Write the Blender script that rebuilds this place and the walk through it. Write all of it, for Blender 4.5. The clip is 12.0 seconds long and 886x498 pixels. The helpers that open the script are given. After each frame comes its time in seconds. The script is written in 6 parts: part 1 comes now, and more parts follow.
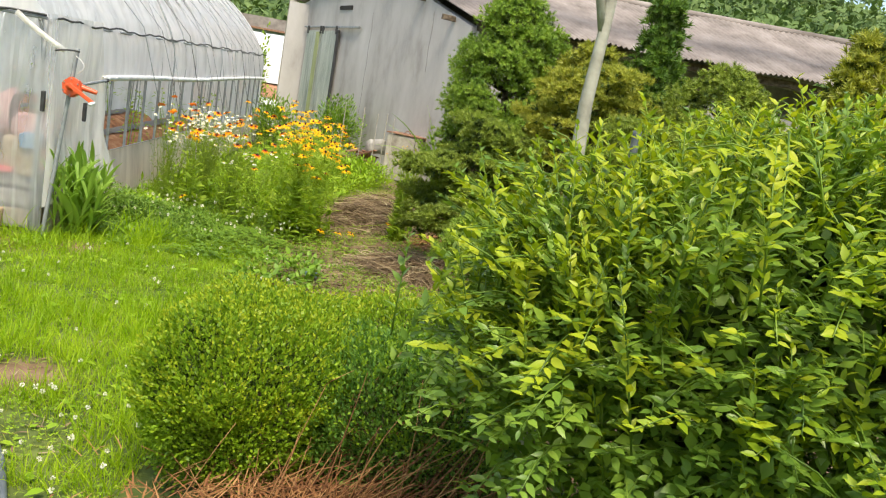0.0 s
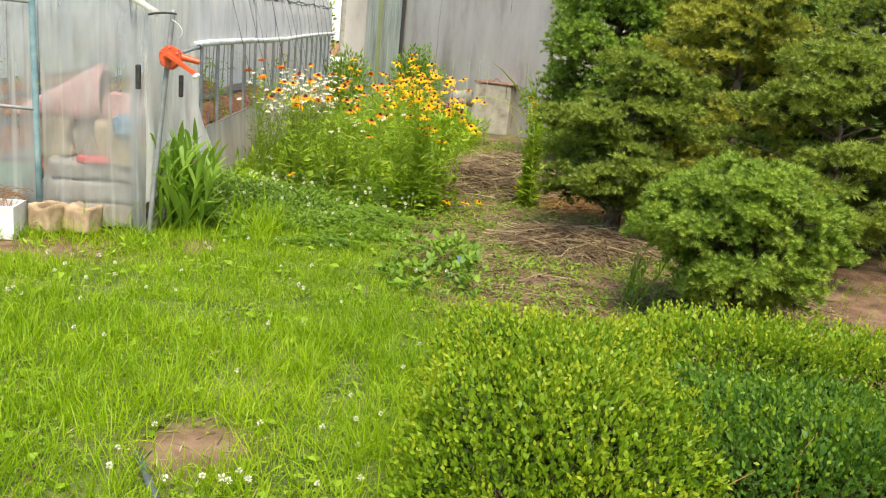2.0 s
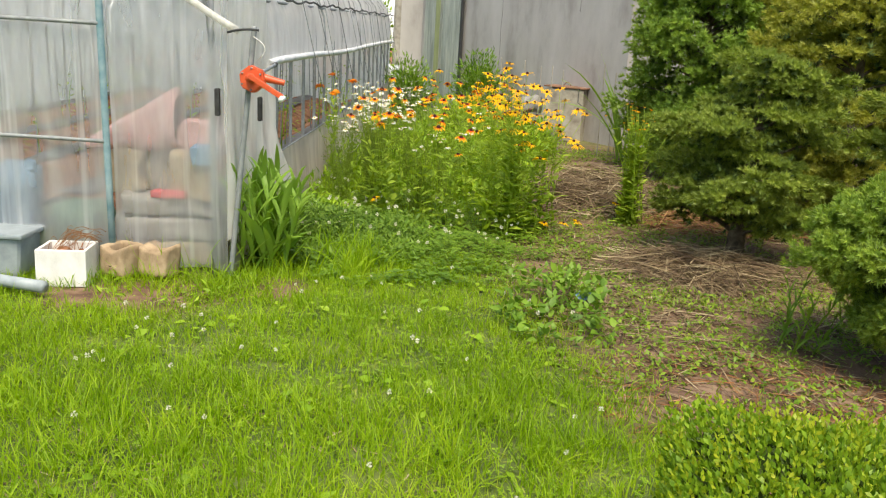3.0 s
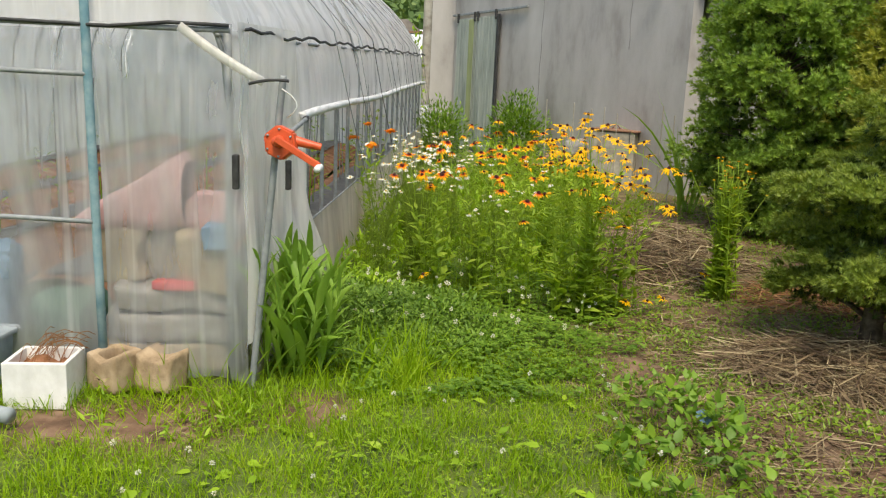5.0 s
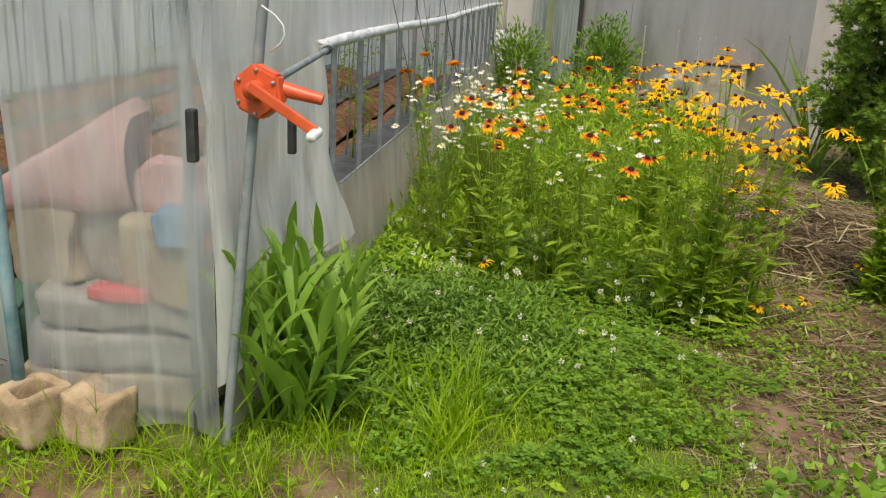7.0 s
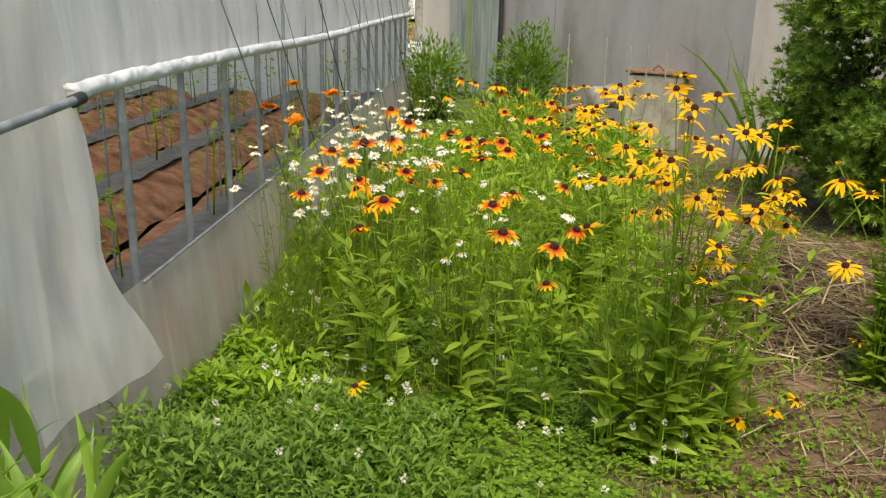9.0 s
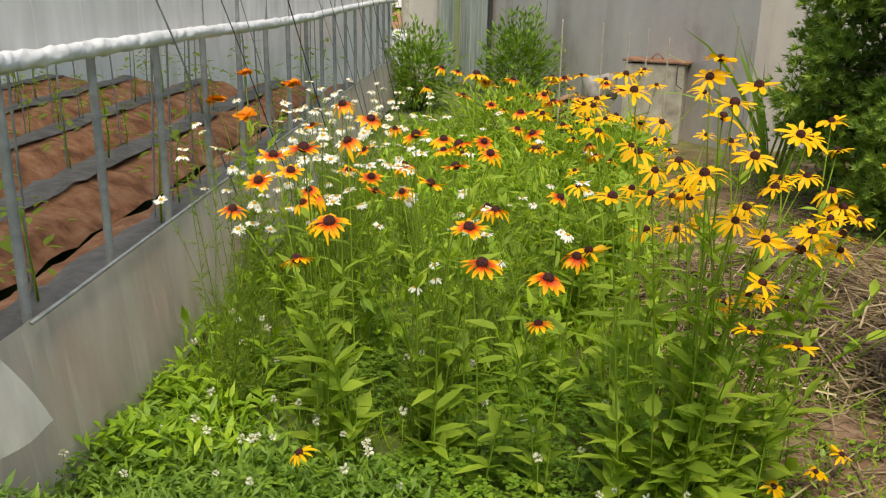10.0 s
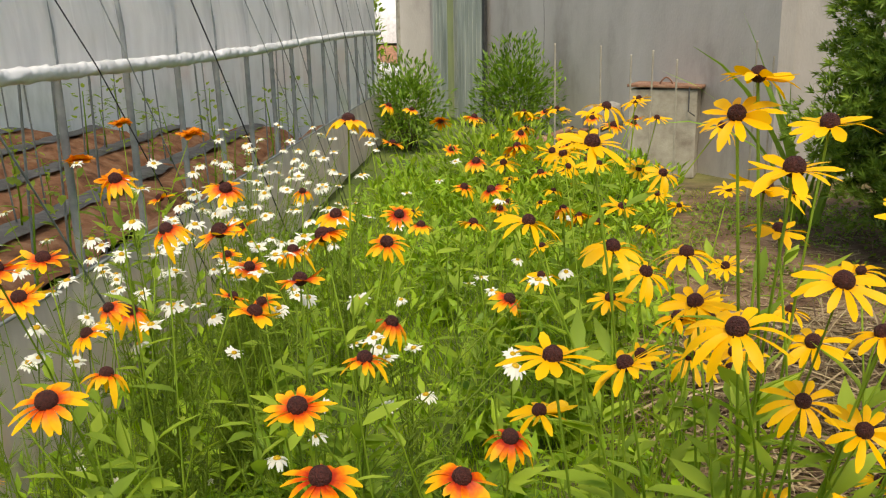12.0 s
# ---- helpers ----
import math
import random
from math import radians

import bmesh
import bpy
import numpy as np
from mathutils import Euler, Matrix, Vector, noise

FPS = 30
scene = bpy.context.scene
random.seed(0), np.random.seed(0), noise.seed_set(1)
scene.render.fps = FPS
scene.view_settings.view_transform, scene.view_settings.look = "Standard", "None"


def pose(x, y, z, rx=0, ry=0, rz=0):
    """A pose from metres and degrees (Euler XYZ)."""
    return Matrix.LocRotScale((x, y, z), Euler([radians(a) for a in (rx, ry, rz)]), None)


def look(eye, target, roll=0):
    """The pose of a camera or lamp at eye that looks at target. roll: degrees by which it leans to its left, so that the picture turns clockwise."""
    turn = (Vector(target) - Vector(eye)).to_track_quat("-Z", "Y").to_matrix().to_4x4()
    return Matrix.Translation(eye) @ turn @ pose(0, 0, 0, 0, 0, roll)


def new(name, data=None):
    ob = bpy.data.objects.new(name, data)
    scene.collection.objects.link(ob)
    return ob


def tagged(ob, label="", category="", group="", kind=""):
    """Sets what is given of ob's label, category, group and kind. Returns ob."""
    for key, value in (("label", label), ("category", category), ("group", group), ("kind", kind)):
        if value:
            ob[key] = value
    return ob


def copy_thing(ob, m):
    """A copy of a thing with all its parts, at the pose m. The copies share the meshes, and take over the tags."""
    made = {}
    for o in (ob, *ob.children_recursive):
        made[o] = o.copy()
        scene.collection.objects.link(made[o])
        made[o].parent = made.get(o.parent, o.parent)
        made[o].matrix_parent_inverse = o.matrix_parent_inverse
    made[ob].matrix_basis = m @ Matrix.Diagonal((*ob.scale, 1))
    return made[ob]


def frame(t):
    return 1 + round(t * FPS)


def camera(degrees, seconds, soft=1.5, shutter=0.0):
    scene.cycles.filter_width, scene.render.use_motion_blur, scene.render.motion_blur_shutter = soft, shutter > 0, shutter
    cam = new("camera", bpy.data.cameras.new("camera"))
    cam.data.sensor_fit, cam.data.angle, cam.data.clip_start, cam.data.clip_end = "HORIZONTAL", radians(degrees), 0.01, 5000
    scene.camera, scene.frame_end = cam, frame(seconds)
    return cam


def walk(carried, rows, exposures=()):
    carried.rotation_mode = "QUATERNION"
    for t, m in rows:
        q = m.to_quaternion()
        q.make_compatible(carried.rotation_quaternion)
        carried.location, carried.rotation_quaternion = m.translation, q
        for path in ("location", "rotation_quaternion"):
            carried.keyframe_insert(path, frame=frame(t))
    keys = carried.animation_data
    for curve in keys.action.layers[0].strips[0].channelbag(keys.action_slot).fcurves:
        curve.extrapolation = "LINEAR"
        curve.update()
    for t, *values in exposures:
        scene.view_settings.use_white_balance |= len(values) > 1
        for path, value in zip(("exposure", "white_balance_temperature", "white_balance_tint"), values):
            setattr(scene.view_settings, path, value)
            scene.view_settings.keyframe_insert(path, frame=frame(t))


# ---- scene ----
cam = camera(55.5, 12.0, soft=1.2)
PATH = [
    (0, (0.047, -0.115, 1.501), (0.013, 1.86, 1.189), 9.8),
    (0.5, (-0.142, 0.12, 1.446), (-0.187, 2.088, 1.09), 8.8),
    (1, (-0.359, 0.434, 1.431), (-0.428, 2.384, 0.996), 9.1),
    (1.5, (-0.593, 0.731, 1.44), (-0.71, 2.679, 1.005), 8.8),
    (2, (-0.854, 0.969, 1.403), (-0.989, 2.914, 0.954), 5.4),
    (2.5, (-1.109, 1.318, 1.416), (-1.272, 3.261, 0.971), 5.2),
    (3, (-1.349, 1.603, 1.423), (-1.59, 3.537, 0.972), 3.2),
    (3.5, (-1.524, 1.935, 1.416), (-1.787, 3.867, 0.97), 2.4),
    (3.7, (-1.583, 2.065, 1.44), (-1.857, 3.998, 1.006), 2.2),
    (5.3, (-1.86, 2.906, 1.492), (-2.163, 4.848, 1.121), 2.9),
    (5.5, (-1.913, 3.053, 1.49), (-2.221, 4.993, 1.111), 3.2),
    (6, (-1.956, 3.387, 1.475), (-2.265, 5.316, 1.045), 3.5),
    (6.5, (-1.948, 3.795, 1.493), (-2.373, 5.691, 1.016), 3.9),
    (7, (-2.008, 4.142, 1.483), (-2.452, 6.013, 0.933), 3.4),
    (7.5, (-2.035, 4.544, 1.518), (-2.388, 6.448, 1.019), 2.3),
    (7.7, (-2.031, 4.688, 1.525), (-2.377, 6.595, 1.032), 2.5),
    (9.3, (-2.009, 5.638, 1.508), (-2.314, 7.541, 0.975), 1.4),
    (9.5, (-2.017, 5.754, 1.492), (-2.319, 7.656, 0.953), 1.5),
    (10, (-2.036, 6.084, 1.467), (-2.327, 7.987, 0.923), 1.4),
    (10.5, (-1.961, 6.392, 1.45), (-2.262, 8.301, 0.937), 1.5),
    (11, (-1.982, 6.682, 1.443), (-2.293, 8.591, 0.932), 1.0),
    (11.5, (-1.962, 6.903, 1.424), (-2.289, 8.811, 0.922), 0.1),
    (12, (-1.9, 7.105, 1.417), (-2.243, 9.019, 0.948), -1.1),
]
walk(cam, [(t, look(eye, target, roll)) for t, eye, target, roll in PATH],
     exposures=[(0, 1.02, 7400, 8), (1, 1.10, 7400, 8), (1.5, 1.09, 7400, 8), (2.5, 0.93, 7400, 8), (3.5, 0.68, 7400, 8), (5.5, 0.5, 7300, 8), (6.5, 0.42, 7300, 8), (9.5, 0.48, 7400, 8), (12, 0.46, 7700, 8)])

# ---- daylight: bright overcast ----
world = bpy.data.worlds.new("sky")
scene.world = world
world.use_nodes = True
wn = world.node_tree
sky = wn.nodes.new("ShaderNodeTexSky")
sky.sky_type, sky.sun_disc = "NISHITA", False
sky.sun_elevation, sky.sun_rotation = radians(58), radians(167.5)
sky.air_density, sky.dust_density, sky.ozone_density = 1.0, 1.5, 1.0
wn.links.new(sky.outputs[0], wn.nodes["Background"].inputs[0])
wn.nodes["Background"].inputs[1].default_value = 0.15
sun = new("sun", bpy.data.lights.new("sun", "SUN"))
sun.data.energy, sun.data.angle, sun.data.color = 2.6, radians(25), (1.0, 0.95, 0.86)
sun.matrix_world = look((2, -9, 16), (0, 0, 0))

rng = np.random.RandomState(7)


# ---- tools ----
def ground_z(x, y):
    """Height of the ground: level, then a gentle rise beyond the lawn."""
    x, y = np.asarray(x, float), np.asarray(y, float)
    rise = 0.026 * np.clip(y - 7.5, 0, 12) + 0.07 * np.clip(y - 24, 0, 34)
    return rise + 0.02 * np.sin(x * 1.3 + 0.5) * np.sin(y * 0.9) - 0.02


def soil_edge(y):
    """x of the line between the lawn and the bare ground beside it."""
    return np.interp(y, [0, 3.6, 5.0, 5.6, 7.6, 8.1, 9, 12, 14.5], [0.6, -0.2, -0.95, -1.12, -1.64, -1.72, -1.75, -1.6, -1.4])


def mesh_np(name, V, F, mats, smooth=False, face_mat=None):
    V, F = np.asarray(V, np.float32), np.asarray(F, np.int32)
    me = bpy.data.meshes.new(name)
    me.vertices.add(len(V))
    me.vertices.foreach_set("co", V.ravel())
    k = F.shape[1]
    me.loops.add(F.size)
    me.loops.foreach_set("vertex_index", F.ravel())
    me.polygons.add(len(F))
    me.polygons.foreach_set("loop_start", np.arange(len(F), dtype=np.int32) * k)
    for m in mats if isinstance(mats, (list, tuple)) else [mats]:
        me.materials.append(m)
    if face_mat is not None:
        me.polygons.foreach_set("material_index", np.asarray(face_mat, np.int32))
    if smooth:
        me.polygons.foreach_set("use_smooth", np.ones(len(F), bool))
    me.update(calc_edges=True)
    return me


def join(chunks):
    """Several (V, F) chunks as one."""
    Vs, Fs, o = [], [], 0
    for V, F in chunks:
        Vs.append(np.asarray(V, float)), Fs.append(np.asarray(F) + o)
        o += len(V)
    return np.concatenate(Vs), np.concatenate(Fs)


def unit(a):
    return a / np.maximum(np.linalg.norm(a, axis=-1, keepdims=True), 1e-9)


def basis(d, n):
    """Turns whose y is d and whose z is as near n as can be."""
    d = unit(np.asarray(d, float))
    x = unit(np.cross(d, n) + 1e-6)
    return np.stack([x, d, np.cross(x, d)], axis=2)


def scatter(shape, d, n, P, s):
    T, F = shape
    P, s = np.asarray(P, float), np.asarray(s, float)
    if s.ndim == 1:
        s = np.stack([s] * 3, 1)
    M = basis(d, n) * s[:, None, :]
    V = np.einsum("nij,kj->nki", M, T) + P[:, None]
    G = F[None] + (np.arange(len(P)) * len(T))[:, None, None]
    return V.reshape(-1, 3), G.reshape(-1, 3)


def tube(points, radii, sides=5):
    P = np.asarray(points, float)
    R = np.broadcast_to(np.asarray(radii, float), (len(P),))
    if len(P) == 2:
        k = np.array([0, 0.01, 0.99, 1])[:, None]
        P, R = P[0] + (P[1] - P[0]) * k, R[0] + (R[1] - R[0]) * k[:, 0]
    D = unit(np.gradient(P, axis=0))
    up = np.where(np.abs(D[:, 2:3]) > 0.9, [[1.0, 0, 0]], [[0, 0, 1.0]])
    X = unit(np.cross(D, up))
    for i in range(1, len(X)):
        if np.dot(X[i], X[i - 1]) < 0:
            X[i] = -X[i]
    Y = np.cross(D, X)
    a = np.arange(sides) * 2 * np.pi / sides
    V = P[:, None] + R[:, None, None] * (np.cos(a)[None, :, None] * X[:, None] + np.sin(a)[None, :, None] * Y[:, None])
    F = []
    for i in range(len(P) - 1):
        for j in range(sides):
            a0, a1 = i * sides + j, i * sides + (j + 1) % sides
            F += [(a0, a1, a0 + sides), (a1, a1 + sides, a0 + sides)]
    n = (len(P) - 1) * sides
    for j in range(1, sides - 1):
        F += [(0, j + 1, j), (n, n + j, n + j + 1)]
    return V.reshape(-1, 3), np.array(F)


def bend(a, b, sag, n=6, side=(0, 0, 0)):
    """Points from a to b, bowed by sag upwards (and along side)."""
    t = np.linspace(0, 1, n)[:, None]
    a, b = np.asarray(a, float), np.asarray(b, float)
    w = 4 * t * (1 - t)
    return a + (b - a) * t + w * (np.array([0, 0, sag]) + np.asarray(side, float))


def dirs(n, tilt0, tilt1, r=rng):
    """n directions round the upright, leaning by tilt0 to tilt1 degrees."""
    a, t = r.uniform(0, 2 * np.pi, n), np.radians(r.uniform(tilt0, tilt1, n))
    return np.stack([np.sin(t) * np.cos(a), np.sin(t) * np.sin(a), np.cos(t)], 1)


def bm_mesh(name, bm, mats):
    me = bpy.data.meshes.new(name)
    bm.to_mesh(me)
    bm.free()
    for m in mats if isinstance(mats, (list, tuple)) else [mats]:
        me.materials.append(m)
    return me


def box_bm(size, at=(0, 0, 0), bevel=0.0, seg=2, bm=None, turn=None):
    b = bmesh.new()
    bmesh.ops.create_cube(b, size=1)
    bmesh.ops.scale(b, vec=size, verts=b.verts)
    if bevel:
        bmesh.ops.bevel(b, geom=b.edges[:], offset=bevel, segments=seg, affect="EDGES", profile=0.6)
    if turn is not None:
        bmesh.ops.transform(b, matrix=turn, verts=b.verts)
    bmesh.ops.translate(b, vec=at, verts=b.verts)
    if bm is None:
        return b
    me = bpy.data.meshes.new("tmp")
    b.to_mesh(me)
    b.free()
    bm.from_mesh(me)
    bpy.data.meshes.remove(me)
    return bm


def thing(name, label, category, m=None, group="", kind=""):
    ob = tagged(new(name), label, category, group, kind)
    if m is not None:
        ob.matrix_world = m
    return ob


def part(name, data, mat, parent, label="", smooth=False, m=None):
    """One mesh object under a thing or part: data is a bmesh, a mesh or (V, F)."""
    if isinstance(data, tuple):
        me = mesh_np(name, data[0], data[1], mat, smooth)
    elif isinstance(data, bmesh.types.BMesh):
        me = bm_mesh(name, data, mat)
    else:
        me = data
    ob = new(name, me)
    ob.parent = parent
    if m is not None:
        ob.matrix_basis = m
    if label:
        ob["label"] = label
    return ob


def stuff(name, VF, mat, label, category, smooth=False):
    return tagged(new(name, mesh_np(name, VF[0], VF[1], mat, smooth)), label, category, kind="stuff")


# ---- materials ----
def material(name, cols, rough=0.7, scale=8.0, island=0.0, bump=0.0, bscale=60.0, leafy=0.0, metal=0.0, spec=0.4, stretch=(1, 1, 1), obrand=0.0, coord="Object", detail=5):
    """Colours run over a ramp by noise, by island and by object; bump gives fine relief; leafy lets light through."""
    m = bpy.data.materials.new(name)
    m.use_nodes = True
    nt = m.node_tree
    N, L = nt.nodes, nt.links
    b = N["Principled BSDF"]
    b.inputs["Roughness"].default_value = rough
    b.inputs["Metallic"].default_value = metal
    b.inputs["Specular IOR Level"].default_value = spec
    tc = N.new("ShaderNodeTexCoord")
    mp = N.new("ShaderNodeMapping")
    mp.inputs["Scale"].default_value = stretch
    L.new(tc.outputs[coord], mp.inputs[0])
    no = N.new("ShaderNodeTexNoise")
    no.inputs["Scale"].default_value, no.inputs["Detail"].default_value, no.inputs["Roughness"].default_value = scale, detail, 0.62
    L.new(mp.outputs[0], no.inputs[0])
    fac = no.outputs[0]
    st = N.new("ShaderNodeMapRange")
    st.inputs[1].default_value, st.inputs[2].default_value = 0.28, 0.72
    L.new(fac, st.inputs[0])
    fac = st.outputs[0]
    for amount, node, out in ((island, "ShaderNodeNewGeometry", "Random Per Island"), (obrand, "ShaderNodeObjectInfo", "Random")):
        if amount:
            src = N.new(node)
            mx = N.new("ShaderNodeMix")
            mx.inputs[0].default_value = amount
            L.new(fac, mx.inputs[2]), L.new(src.outputs[out], mx.inputs[3])
            fac = mx.outputs[0]
    cr = N.new("ShaderNodeValToRGB")
    el = cr.color_ramp.elements
    while len(el) < len(cols):
        el.new(0.5)
    for e, (p, c) in zip(el, cols):
        e.position, e.color = p, (*c, 1)
    L.new(fac, cr.inputs[0])
    L.new(cr.outputs[0], b.inputs["Base Color"])
    if bump:
        n2 = N.new("ShaderNodeTexNoise")
        n2.inputs["Scale"].default_value, n2.inputs["Detail"].default_value = bscale, 6
        L.new(mp.outputs[0], n2.inputs[0])
        bp = N.new("ShaderNodeBump")
        bp.inputs["Strength"].default_value, bp.inputs["Distance"].default_value = bump, 0.01
        L.new(n2.outputs[0], bp.inputs["Height"])
        L.new(bp.outputs[0], b.inputs["Normal"])
    if leafy:
        tr = N.new("ShaderNodeBsdfTranslucent")
        br = N.new("ShaderNodeMix")
        br.data_type, br.blend_type = "RGBA", "MULTIPLY"
        br.inputs[0].default_value = 1.0
        L.new(cr.outputs[0], br.inputs[6])
        br.inputs[7].default_value = (1.0, 1.0, 0.55, 1)
        L.new(br.outputs[2], tr.inputs[0])
        ms = N.new("ShaderNodeMixShader")
        ms.inputs[0].default_value = leafy
        L.new(b.outputs[0], ms.inputs[1]), L.new(tr.outputs[0], ms.inputs[2])
        L.new(ms.outputs[0], N["Material Output"].inputs[0])
    return m


def petal_material(name, cols, reach):
    """Petals whose colour runs from the heart outwards."""
    m = material(name, [(0, (0.5, 0.5, 0.5)), (1, (0.5, 0.5, 0.5))], rough=0.55, leafy=0.3, spec=0.3)
    N, L = m.node_tree.nodes, m.node_tree.links
    tc = N.new("ShaderNodeTexCoord")
    ln = N.new("ShaderNodeVectorMath")
    ln.operation = "LENGTH"
    L.new(tc.outputs["Object"], ln.inputs[0])
    no = N.new("ShaderNodeTexNoise")
    no.inputs["Scale"].default_value = 120
    L.new(tc.outputs["Object"], no.inputs[0])
    ad = N.new("ShaderNodeMath")
    ad.operation = "MULTIPLY_ADD"
    ad.inputs[1].default_value = reach * 0.3
    L.new(no.outputs[0], ad.inputs[0]), L.new(ln.outputs["Value"], ad.inputs[2])
    oi = N.new("ShaderNodeObjectInfo")
    a2 = N.new("ShaderNodeMath")
    a2.operation = "MULTIPLY_ADD"
    a2.inputs[1].default_value = reach * 0.25
    L.new(oi.outputs["Random"], a2.inputs[0]), L.new(ad.outputs[0], a2.inputs[2])
    sc = N.new("ShaderNodeMapRange")
    sc.inputs[1].default_value, sc.inputs[2].default_value = reach * 0.25, reach * 1.25
    L.new(a2.outputs[0], sc.inputs[0])
    cr = [n for n in N if n.type == "VALTORGB"][0]
    el = cr.color_ramp.elements
    while len(el) < len(cols):
        el.new(0.5)
    for e, (p, c) in zip(el, cols):
        e.position, e.color = p, (*c, 1)
    for l in list(cr.inputs[0].links):
        L.remove(l)
    L.new(sc.outputs[0], cr.inputs[0])
    return m


def film_material(name, clear, tint, rough=0.35, streak=3.0):
    """Weathered polythene: part clear, part milky, with streaks of dirt."""
    m = material(name, [(0, tuple(0.86 * c for c in tint)), (0.5, tint), (1, tint)], rough=rough, scale=1.3, bump=0.9, bscale=6, spec=0.6, stretch=(2.2, 2.2, 0.5), detail=4)
    N, L = m.node_tree.nodes, m.node_tree.links
    b = N["Principled BSDF"]
    cr = [n for n in N if n.type == "VALTORGB"][0]
    tl = N.new("ShaderNodeBsdfTranslucent")
    L.new(cr.outputs[0], tl.inputs[0])
    tp = N.new("ShaderNodeBsdfTransparent")
    m1, m2 = N.new("ShaderNodeMixShader"), N.new("ShaderNodeMixShader")
    m1.inputs[0].default_value = 0.5
    L.new(b.outputs[0], m1.inputs[1]), L.new(tl.outputs[0], m1.inputs[2])
    no = N.new("ShaderNodeTexNoise")
    no.inputs["Scale"].default_value, no.inputs["Detail"].default_value = streak, 4
    mp = [n for n in N if n.type == "MAPPING"][0]
    L.new(mp.outputs[0], no.inputs[0])
    mr = N.new("ShaderNodeMapRange")
    mr.inputs[1].default_value, mr.inputs[2].default_value = 0.3, 0.7
    mr.inputs[3].default_value, mr.inputs[4].default_value = clear - 0.22, clear + 0.16
    L.new(no.outputs[0], mr.inputs[0])
    mq = N.new("ShaderNodeMapping")
    mq.inputs["Scale"].default_value = (9, 9, 0.3)
    tq = [n for n in N if n.type == "TEX_COORD"][0]
    L.new(tq.outputs["Object"], mq.inputs[0])
    n3 = N.new("ShaderNodeTexNoise")
    n3.inputs["Scale"].default_value, n3.inputs["Detail"].default_value = 1.6, 2
    L.new(mq.outputs[0], n3.inputs[0])
    cz = N.new("ShaderNodeMapRange")
    cz.inputs[1].default_value, cz.inputs[2].default_value, cz.inputs[3].default_value, cz.inputs[4].default_value = 0.60, 0.70, 0.0, 0.30
    L.new(n3.outputs[0], cz.inputs[0])
    sb = N.new("ShaderNodeMath")
    sb.operation, sb.use_clamp = "SUBTRACT", True
    L.new(mr.outputs[0], sb.inputs[0]), L.new(cz.outputs[0], sb.inputs[1]), L.new(sb.outputs[0], m2.inputs[0])
    L.new(m1.outputs[0], m2.inputs[1]), L.new(tp.outputs[0], m2.inputs[2])
    L.new(m2.outputs[0], N["Material Output"].inputs[0])
    return m


def greens(name, dark, mid, light, island=0.6, leafy=0.35, rough=0.45, scale=1.2, spec=0.35):
    return material(name, [(0.1, dark), (0.5, mid), (0.95, light)], rough=rough, scale=scale, island=island, leafy=leafy, spec=spec)


M_GRASS = greens("grass_blade", (0.13, 0.25, 0.009), (0.3, 0.48, 0.017), (0.53, 0.67, 0.04), island=0.45, leafy=0.52, rough=0.5, scale=0.9)
M_GRASS2 = greens("short_grass", (0.16, 0.25, 0.015), (0.32, 0.42, 0.03), (0.50, 0.52, 0.11), island=0.5, leafy=0.4, rough=0.55, scale=1.5)
M_BOX = greens("boxwood_leaf", (0.12, 0.24, 0.016), (0.22, 0.36, 0.022), (0.34, 0.49, 0.032), scale=2)
M_BOX2 = greens("dark_hedge_leaf", (0.07, 0.175, 0.03), (0.14, 0.285, 0.042), (0.24, 0.41, 0.055), scale=2)
M_SPROUT = greens("sprout_leaf", (0.10, 0.21, 0.018), (0.19, 0.32, 0.026), (0.33, 0.45, 0.04), scale=2)
# leaf green darkened: the shade deep inside bushes is put into this colour
M_CORE_SHADE = greens("shade_toned_foliage", (0.035, 0.065, 0.012), (0.065, 0.105, 0.02), (0.1, 0.15, 0.03), leafy=0.05, rough=0.8)
M_LAUREL = greens("shrub_leaf", (0.09, 0.18, 0.028), (0.18, 0.305, 0.04), (0.32, 0.45, 0.06), rough=0.36, spec=0.5)
M_YOUNG = greens("young_leaf", (0.22, 0.34, 0.02), (0.36, 0.46, 0.03), (0.50, 0.52, 0.04), leafy=0.42, rough=0.4)
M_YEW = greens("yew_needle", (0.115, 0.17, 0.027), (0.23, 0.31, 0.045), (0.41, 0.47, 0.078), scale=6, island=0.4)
M_YEW2 = greens("bright_yew_needle", (0.12, 0.21, 0.03), (0.25, 0.375, 0.05), (0.44, 0.54, 0.08), scale=6, island=0.4)
M_JUN = greens("juniper_needle", (0.095, 0.19, 0.03), (0.225, 0.36, 0.05), (0.39, 0.51, 0.075), scale=6, island=0.4)
M_GOLD = greens("gold_needle", (0.19, 0.23, 0.03), (0.34, 0.365, 0.05), (0.5, 0.48, 0.08), scale=6, island=0.4)
M_SPRUCE = greens("spruce_needle", (0.05, 0.12, 0.02), (0.11, 0.21, 0.03), (0.20, 0.31, 0.04), scale=6, island=0.4)
M_RUD = greens("coneflower_leaf", (0.19, 0.305, 0.034), (0.35, 0.5, 0.054), (0.5, 0.63, 0.08), rough=0.6, leafy=0.5)
M_DAISYG = greens("daisy_foliage", (0.10, 0.17, 0.02), (0.19, 0.29, 0.03), (0.31, 0.40, 0.05), rough=0.6)
M_CLOVER = greens("clover_leaf", (0.09, 0.19, 0.02), (0.18, 0.32, 0.032), (0.29, 0.44, 0.045), rough=0.5)
M_WEED = greens("weed_leaf", (0.14, 0.27, 0.014), (0.26, 0.43, 0.025), (0.41, 0.56, 0.04), rough=0.5)
